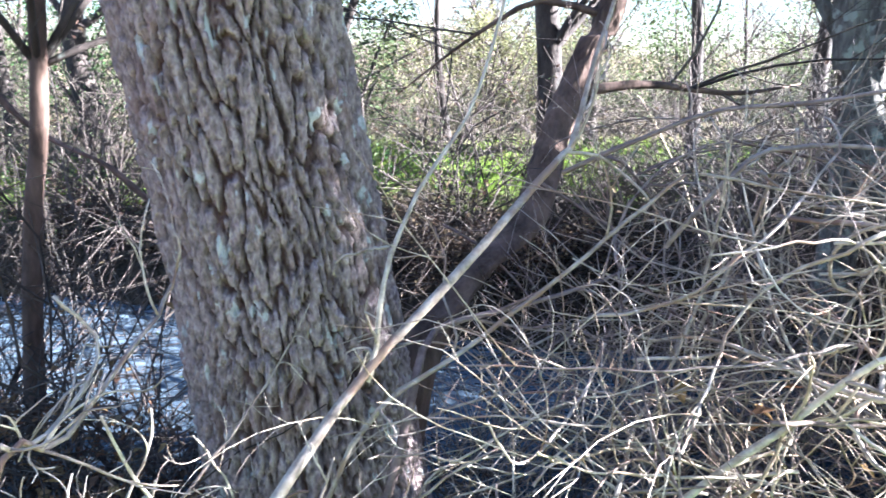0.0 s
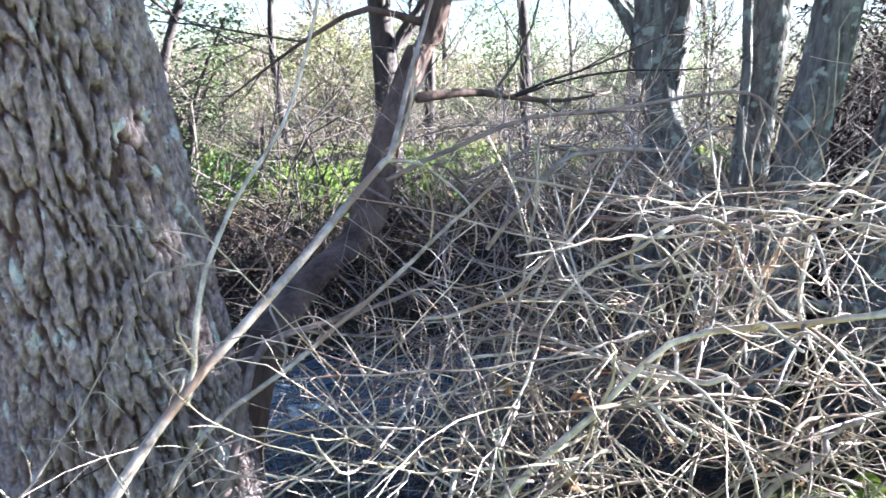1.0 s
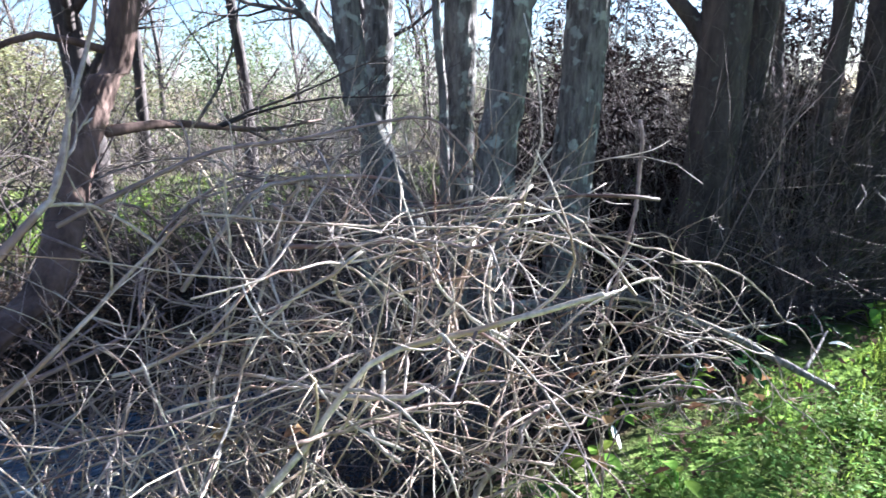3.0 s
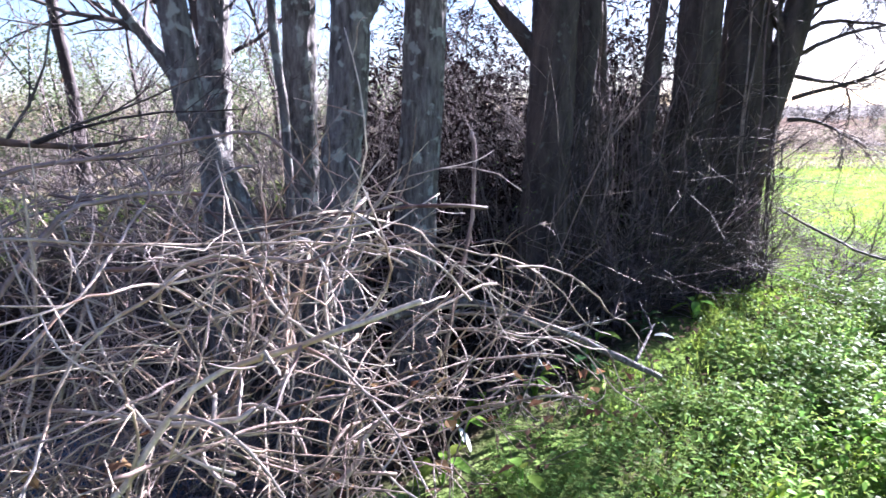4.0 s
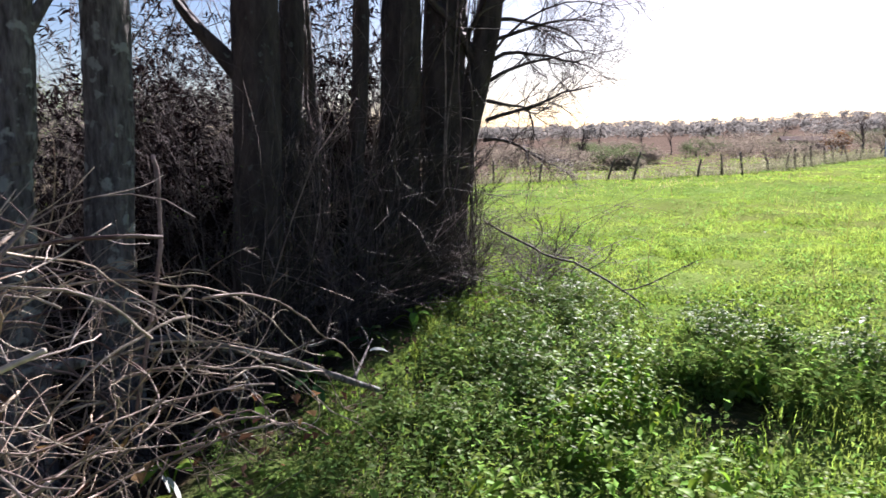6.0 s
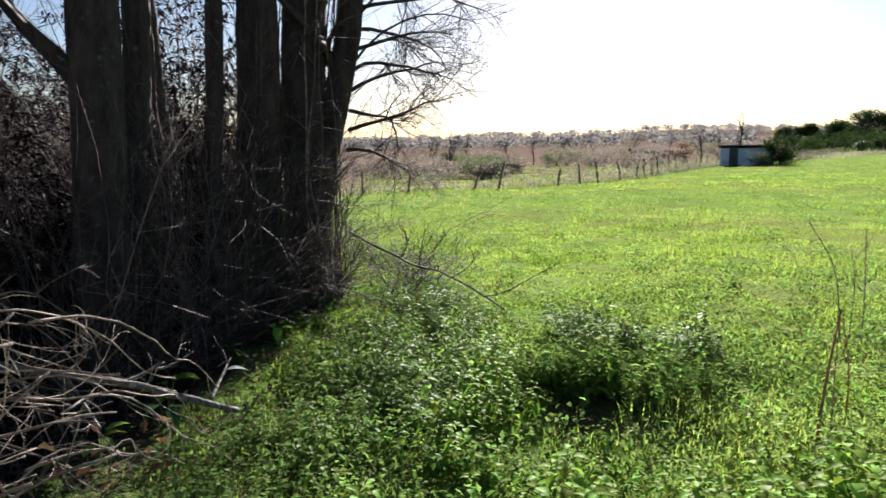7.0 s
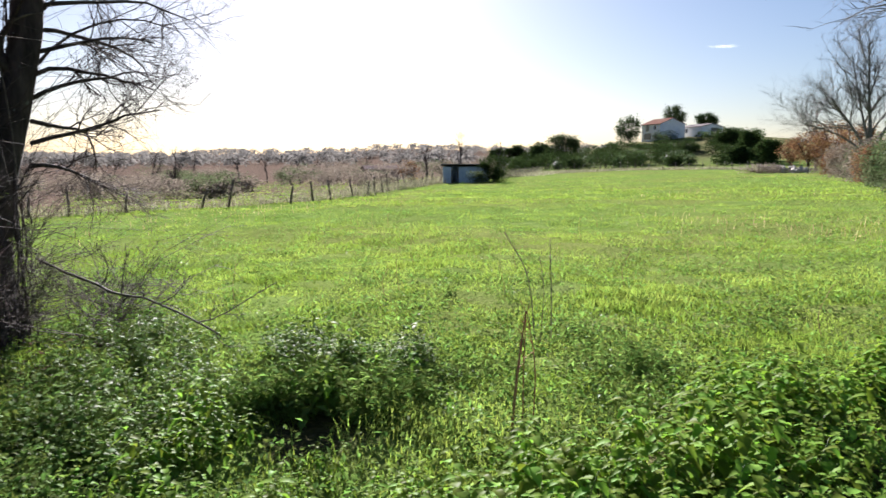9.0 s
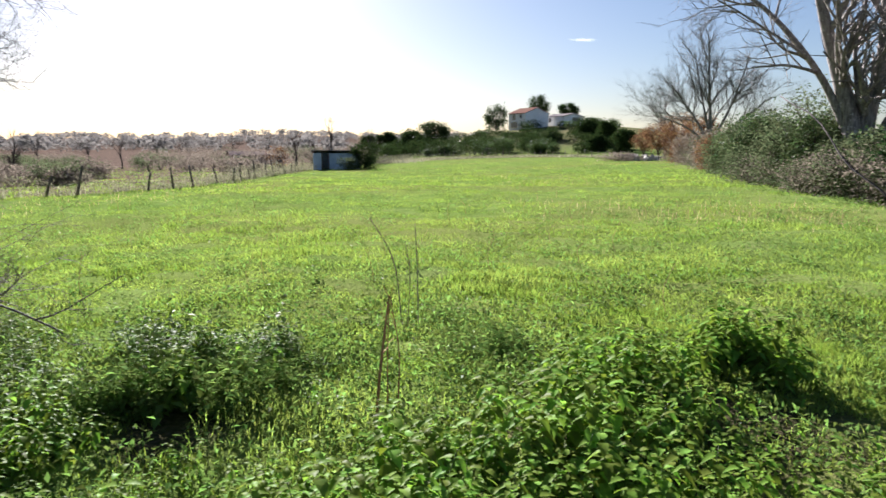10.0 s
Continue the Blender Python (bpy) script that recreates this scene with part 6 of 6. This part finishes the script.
for k in range(12):
    az_, r_ = q.uniform(-35, 48), q.uniform(15, 34)
    x, y = polar(az_, r_)
    bx = thing("tree", (x, y, land1(x, y)), "slender bare tree beyond the stream", "tree", "bare trees beyond the stream")
    g = Geo()
    p = shoot(q, (0, 0, -0.1), (0, 0, 1), q.uniform(3.5, 6), 7, 0.08)
    rr = np.linspace(0.08, 0.025, 7)
    g.tube(p, rr, 5)
    part("trunk", g, BARK_DARK, bx)
    g = Geo()
    grow(g, q, p, rr, 2, (12, 7, 4), (1.7, 0.8, 0.4), 0.7, 0.13, 0.15, 0.2, 3, 0.5, 0.006)
    part("crown", g, TWIG_DARK, bx)

# the white house on its hill
# the widest front window stands in for a dark balcony
house("house", polar(115.8, 210), 190, 8.6, 8.2, 4.2, 1.6, WHITE_WALL, ROOF, "white two-storey house with a terracotta roof on the hill",
      [(-1.6, 2.3, 1.5, 1.7, "front"), (2.0, 2.7, 1.1, 1.1, "front"), (-1.4, 0.0, 3.4, 1.7, "front"), (2.4, 0.3, 1.0, 1.1, "front")])
house("house", polar(118.6, 212), 190, 9.0, 7.0, 2.5, 0.8, WHITE_WALL, GREY_ROOF, "low white outbuilding beside the house on the hill", [(-2, 0.9, 1.2, 1.2, "front"), (0.8, 0.2, 2.6, 2.0, "right")])
for k, (az_, r_, w, h, st, lab) in enumerate([(113.2, 205, 8, 9.0, 0.12, "tall dark pine beside the white house"), (116.6, 228, 8, 11, 0.3, "tall dark pine beside the white house"), (118.9, 226, 8, 7.5, 0.3, "dark pine beside the white house"),
                                             (108.1, 165, 9.5, 7.6, 0.15, "round umbrella pine on the rise"), (106.3, 175, 7.5, 6, 0.12, "round umbrella pine on the rise"), (104.3, 180, 7, 5.6, 0.2, "round umbrella pine on the rise"), (103.0, 185, 6, 5.2, 0.2, "round umbrella pine on the rise"), (122.0, 150, 5, 6.5, 0.1, "dark evergreen tree at the meadow's end"), (120.6, 172, 7, 5.5, 0.1, "dark evergreen tree at the meadow's end"), (123.4, 135, 5, 5.0, 0.1, "dark evergreen tree at the meadow's end"), (121.3, 140, 5, 3.5, 0.1, "dark evergreen tree at the meadow's end")]):
    clump_bush("pine", polar(az_, r_), (w, h), PINE_LEAF, lab, 510 + k, 4200, 0.42, category="tree", group="pines on the rise", stemh=st)
for k in range(120):
    az_, r_ = q.uniform(103, 123), q.uniform(135, 200)
    h = q.uniform(1.8, 3.9)
    clump_bush("bush", polar(az_, r_), (h * 1.7, h), [HEDGE_LEAF, PINE_LEAF, PINE_LEAF][k % 3], "olive-green bush on the slope below the house", 1040 + k, 620, 0.34, group="bushes below the house", stemh=0.05)

# the fence and pale grass along the meadow's far end
ends_ = smooth_path([polar(103.3, 78), polar(104.8, 96), polar(106.5, 112), polar(110, 120), polar(116, 122), polar(122, 112)], 60)
eb = np.array([*ends_[0], land1(*ends_[0])])
fence = thing("fence", eb, "low wire fence with thin posts at the meadow's far end", "fence")
for x, y in ends_:
    z, h = land1(x, y), q.uniform(0.9, 1.3)
    g = Geo()
    g.tube(np.array([(x, y, z - 0.2), (x + q.normal(0, 0.05), y, z + h)]) - eb, [0.06, 0.05], 6)
    part("post", g, POST, fence)
g = Geo()
g.tube(np.array([(x, y, land1(x, y) + 0.8) for x, y in ends_]) - eb, np.full(len(ends_), 0.009), 3)
part("wire", g, WIRE, fence)
g = Geo()
at_ = ends_[q.integers(12, 60, 5000)] + q.normal(0, 1, (5000, 2)) * 1.3
g.blades(np.column_stack([at_, land(at_[:, 0], at_[:, 1])]), 0.42, 0.06, q, 0.6)
tagged(part("tall_grass", g, PALE_WEED, smooth=False), "pale tall grass at the meadow's far end", "grass", kind="stuff")
# rubble and rust-leaved trees at the meadow's end
base = polar(124.6, 88)
rub = thing("rubble_heap", (*base, land1(*base)), "heap of pale rubble and brown brush at the meadow's end", "rubble")
for k in range(46):
    bm = bmesh.new()
    bmesh.ops.create_icosphere(bm, subdivisions=1, radius=q.uniform(0.15, 0.5))
    for v in bm.verts:
        v.co = v.co * q.uniform(0.7, 1.2) + Vector((0, 0, 0))
    c = Vector((q.normal(0, 2.6), q.normal(0, 1.2), q.uniform(0.0, 0.6)))
    bmesh.ops.translate(bm, verts=bm.verts, vec=c)
    part("stone", bm, STONE, rub)
clump_bush("brush_heap", polar(123.0, 86), (6, 1.2), HEATH, "heap of brown cut brush at the meadow's end", 590, 1200, 0.22, stemh=0.02)
for k, (az_, r_, w, h) in enumerate([(126.0, 80, 4.5, 5.0), (127.5, 76, 5, 5.6), (129.0, 68, 5, 4.8), (124.9, 92, 3.6, 4.0)]):
    clump_bush("oak", polar(az_, r_), (w, h), RUST_LEAF, "small oak holding rust-brown winter leaves", 600 + k, 1800, 0.22, category="tree", group="rust-leaved oaks", stemh=0.2)
# the hedge along the far side
for k in range(34):
    f = k / 33
    az_ = 127.6 + 21 * f
    r_ = float(np.interp(az_, [127.4, 129.5, 132.8, 135.1, 137.3, 141.4, 149], [80, 54, 34, 30, 26, 23, 19]))
    h = q.uniform(0.75, 1.12) * np.interp(az_, [128, 131, 134, 136.5, 138, 149], [3.0, 3.4, 4.2, 4.2, 2.3, 2.5])
    clump_bush("hedge_bush", polar(az_ + q.normal(0, 0.5), r_ + q.uniform(1.0, 4.5)), (h * 1.15, h), ([HEATH, RUST_LEAF, HEATH, OLIVE_LEAF] if az_ < 131.2 else [OLIVE_LEAF, IVY, OLIVE_LEAF, HEDGE_LEAF])[k % 4], "dense winter hedge bush along the meadow", 620 + k, 4000, 0.14, group="hedge along the meadow", stemh=0.02)
    w = q.uniform(1.1, 1.9)
    clump_bush("hedge_bush", polar(az_ + q.normal(0, 0.4), r_ + 0.6), (w * 2.0, w), [HEATH, OLIVE_LEAF][k % 2], "low russet bramble at the hedge's foot", 860 + k, 1300, 0.1, group="brambles at the hedge's foot", stemh=0.02)


def big_bare_tree(at, stems, label, seed, kids=(12, 8, 6, 4), lens=(3.4, 1.7, 0.9, 0.5), mat=BARK_GREY, thin=0.55):
    q = np.random.default_rng(seed)
    z = land1(*at)
    t = thing("tree", (*at, z), label, "tree", "bare trees along the hedge")
    crown = Geo()
    for pts, r_ in stems:
        g = Geo()
        p = smooth_path(pts, 14)
        rr = np.linspace(r_, r_ * 0.22, 14)
        g.tube(p, rr, 10)
        part("trunk", g, mat, t)
        grow(crown, q, p, rr, 3, kids, lens, 0.75, 0.11, 0.12, 0.28, 5, thin, 0.011)
    part("crown", crown, mat, t)
    return t


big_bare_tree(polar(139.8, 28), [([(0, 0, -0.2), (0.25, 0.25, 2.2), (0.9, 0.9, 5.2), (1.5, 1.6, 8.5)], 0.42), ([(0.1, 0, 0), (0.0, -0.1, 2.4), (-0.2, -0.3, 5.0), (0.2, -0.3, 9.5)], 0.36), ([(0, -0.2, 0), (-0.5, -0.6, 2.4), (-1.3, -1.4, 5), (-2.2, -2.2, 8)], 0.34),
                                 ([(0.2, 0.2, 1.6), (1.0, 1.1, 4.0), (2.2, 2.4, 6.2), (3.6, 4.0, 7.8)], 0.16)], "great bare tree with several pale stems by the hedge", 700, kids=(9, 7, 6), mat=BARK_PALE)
big_bare_tree(polar(129.8, 61), [([(0, 0, -0.2), (0, 0.1, 3), (0.3, 0.2, 6), (0.2, 0.6, 10)], 0.2), ([(0, 0, 1.5), (1.0, 1.0, 4.0), (2.4, 2.2, 6.5)], 0.13), ([(0, 0, 1.8), (-1.0, -1.0, 5), (-1.8, -1.7, 8.5)], 0.14), ([(0, 0, 2), (0.6, 0.5, 5), (1.2, 1.1, 9)], 0.13), ([(0, 0, 1.6), (1.6, 1.4, 3.2), (3.6, 3.0, 4.2)], 0.1), ([(0, 0, 1.6), (-1.6, -1.4, 3.6), (-3.2, -2.8, 5.4)], 0.1)], "spreading bare tree above the hedge", 701, kids=(13, 9, 6), mat=BARK_GREY)
big_bare_tree(polar(126.5, 95), [([(0, 0, -0.2), (0, 0.1, 3), (0.3, 0.2, 7)], 0.2)], "bare tree beyond the rust-leaved oaks", 702, kids=(14, 8, 4), mat=TWIG_GREY)
# a thin branch hanging in from the hedge side
branch("branch", [(4.11, -4.02, 2.0), (3.67, -3.89, 1.82), (3.36, -3.77, 1.59), (3.09, -3.74, 1.44), (2.8, -3.7, 1.2), (2.6, -3.7, 0.6), (2.5, -3.7, 0.0)], 0.003, 0.008, "thin dark bramble shoot arching over the nettles", 30, 2, 0.25, BARK_DARK, group="trailing branches")

# a small bright cloud, far off
ca, ce = radians(120.0), radians(8.5)
cx, cy, cz = 2200 * math.sin(ca), 2200 * math.cos(ca), 2200 * math.tan(ce)
bm = bmesh.new()
for dx, dz, w, h in [(0, 0, 30, 5), (-24, -1, 20, 3), (24, 0.5, 26, 3), (-42, -1.5, 14, 2), (50, 1, 20, 2)]:
    m = Matrix.Translation((-dx * math.cos(ca), dx * math.sin(ca), dz)) @ Matrix.Rotation(-ca, 4, "Z") @ Matrix.Diagonal((w, 20, h, 1))
    bmesh.ops.create_icosphere(bm, subdivisions=3, radius=1.0, matrix=m)
for v in bm.verts:
    v.co += Vector(noise.noise_vector(v.co * 0.08)) * 2.5
def cloud_material():
    """Thin white vapour, fraying towards its rim."""
    m = material("cloud", (0.9, 0.9, 0.9), (0.95, 0.95, 0.95), 0.02, 1.0, 0, leaf=0.6, fine=0.1)
    nt = m.node_tree
    N, L = nt.nodes.new, nt.links.new
    tc, mp, n, ad, r, tr, mx = (N("ShaderNode" + k) for k in ("TexCoord", "Mapping", "TexNoise", "Math", "ValToRGB", "BsdfTransparent", "MixShader"))
    gr = N("ShaderNodeTexGradient")
    gr.gradient_type = "SPHERICAL"
    mp.inputs["Location"].default_value, mp.inputs["Scale"].default_value = (-1, -1, -1), (2, 2, 2)
    L(tc.outputs["Generated"], mp.inputs[0])
    L(mp.outputs[0], gr.inputs[0])
    n.inputs["Scale"].default_value, n.inputs["Detail"].default_value = 0.06, 6
    L(tc.outputs["Object"], n.inputs["Vector"])
    ad.operation = "MULTIPLY"
    L(gr.outputs["Fac"], ad.inputs[0])
    L(n.outputs[0], ad.inputs[1])
    r.color_ramp.elements[0].position, r.color_ramp.elements[1].position = 0.06, 0.75
    r.color_ramp.elements[1].color = (0.16, 0.16, 0.16, 1)
    L(ad.outputs[0], r.inputs[0])
    out = next(k for k in nt.nodes if k.type == "OUTPUT_MATERIAL")
    L(out.inputs[0].links[0].from_socket, mx.inputs[2])
    L(tr.outputs[0], mx.inputs[1])
    L(r.outputs[0], mx.inputs[0])
    L(mx.outputs[0], out.inputs[0])
    return m


cloud = part("cloud", bm, cloud_material())
cloud.location = (cx, cy, cz)
tagged(cloud, "small thin white cloud in the blue sky", "cloud", kind="structure")
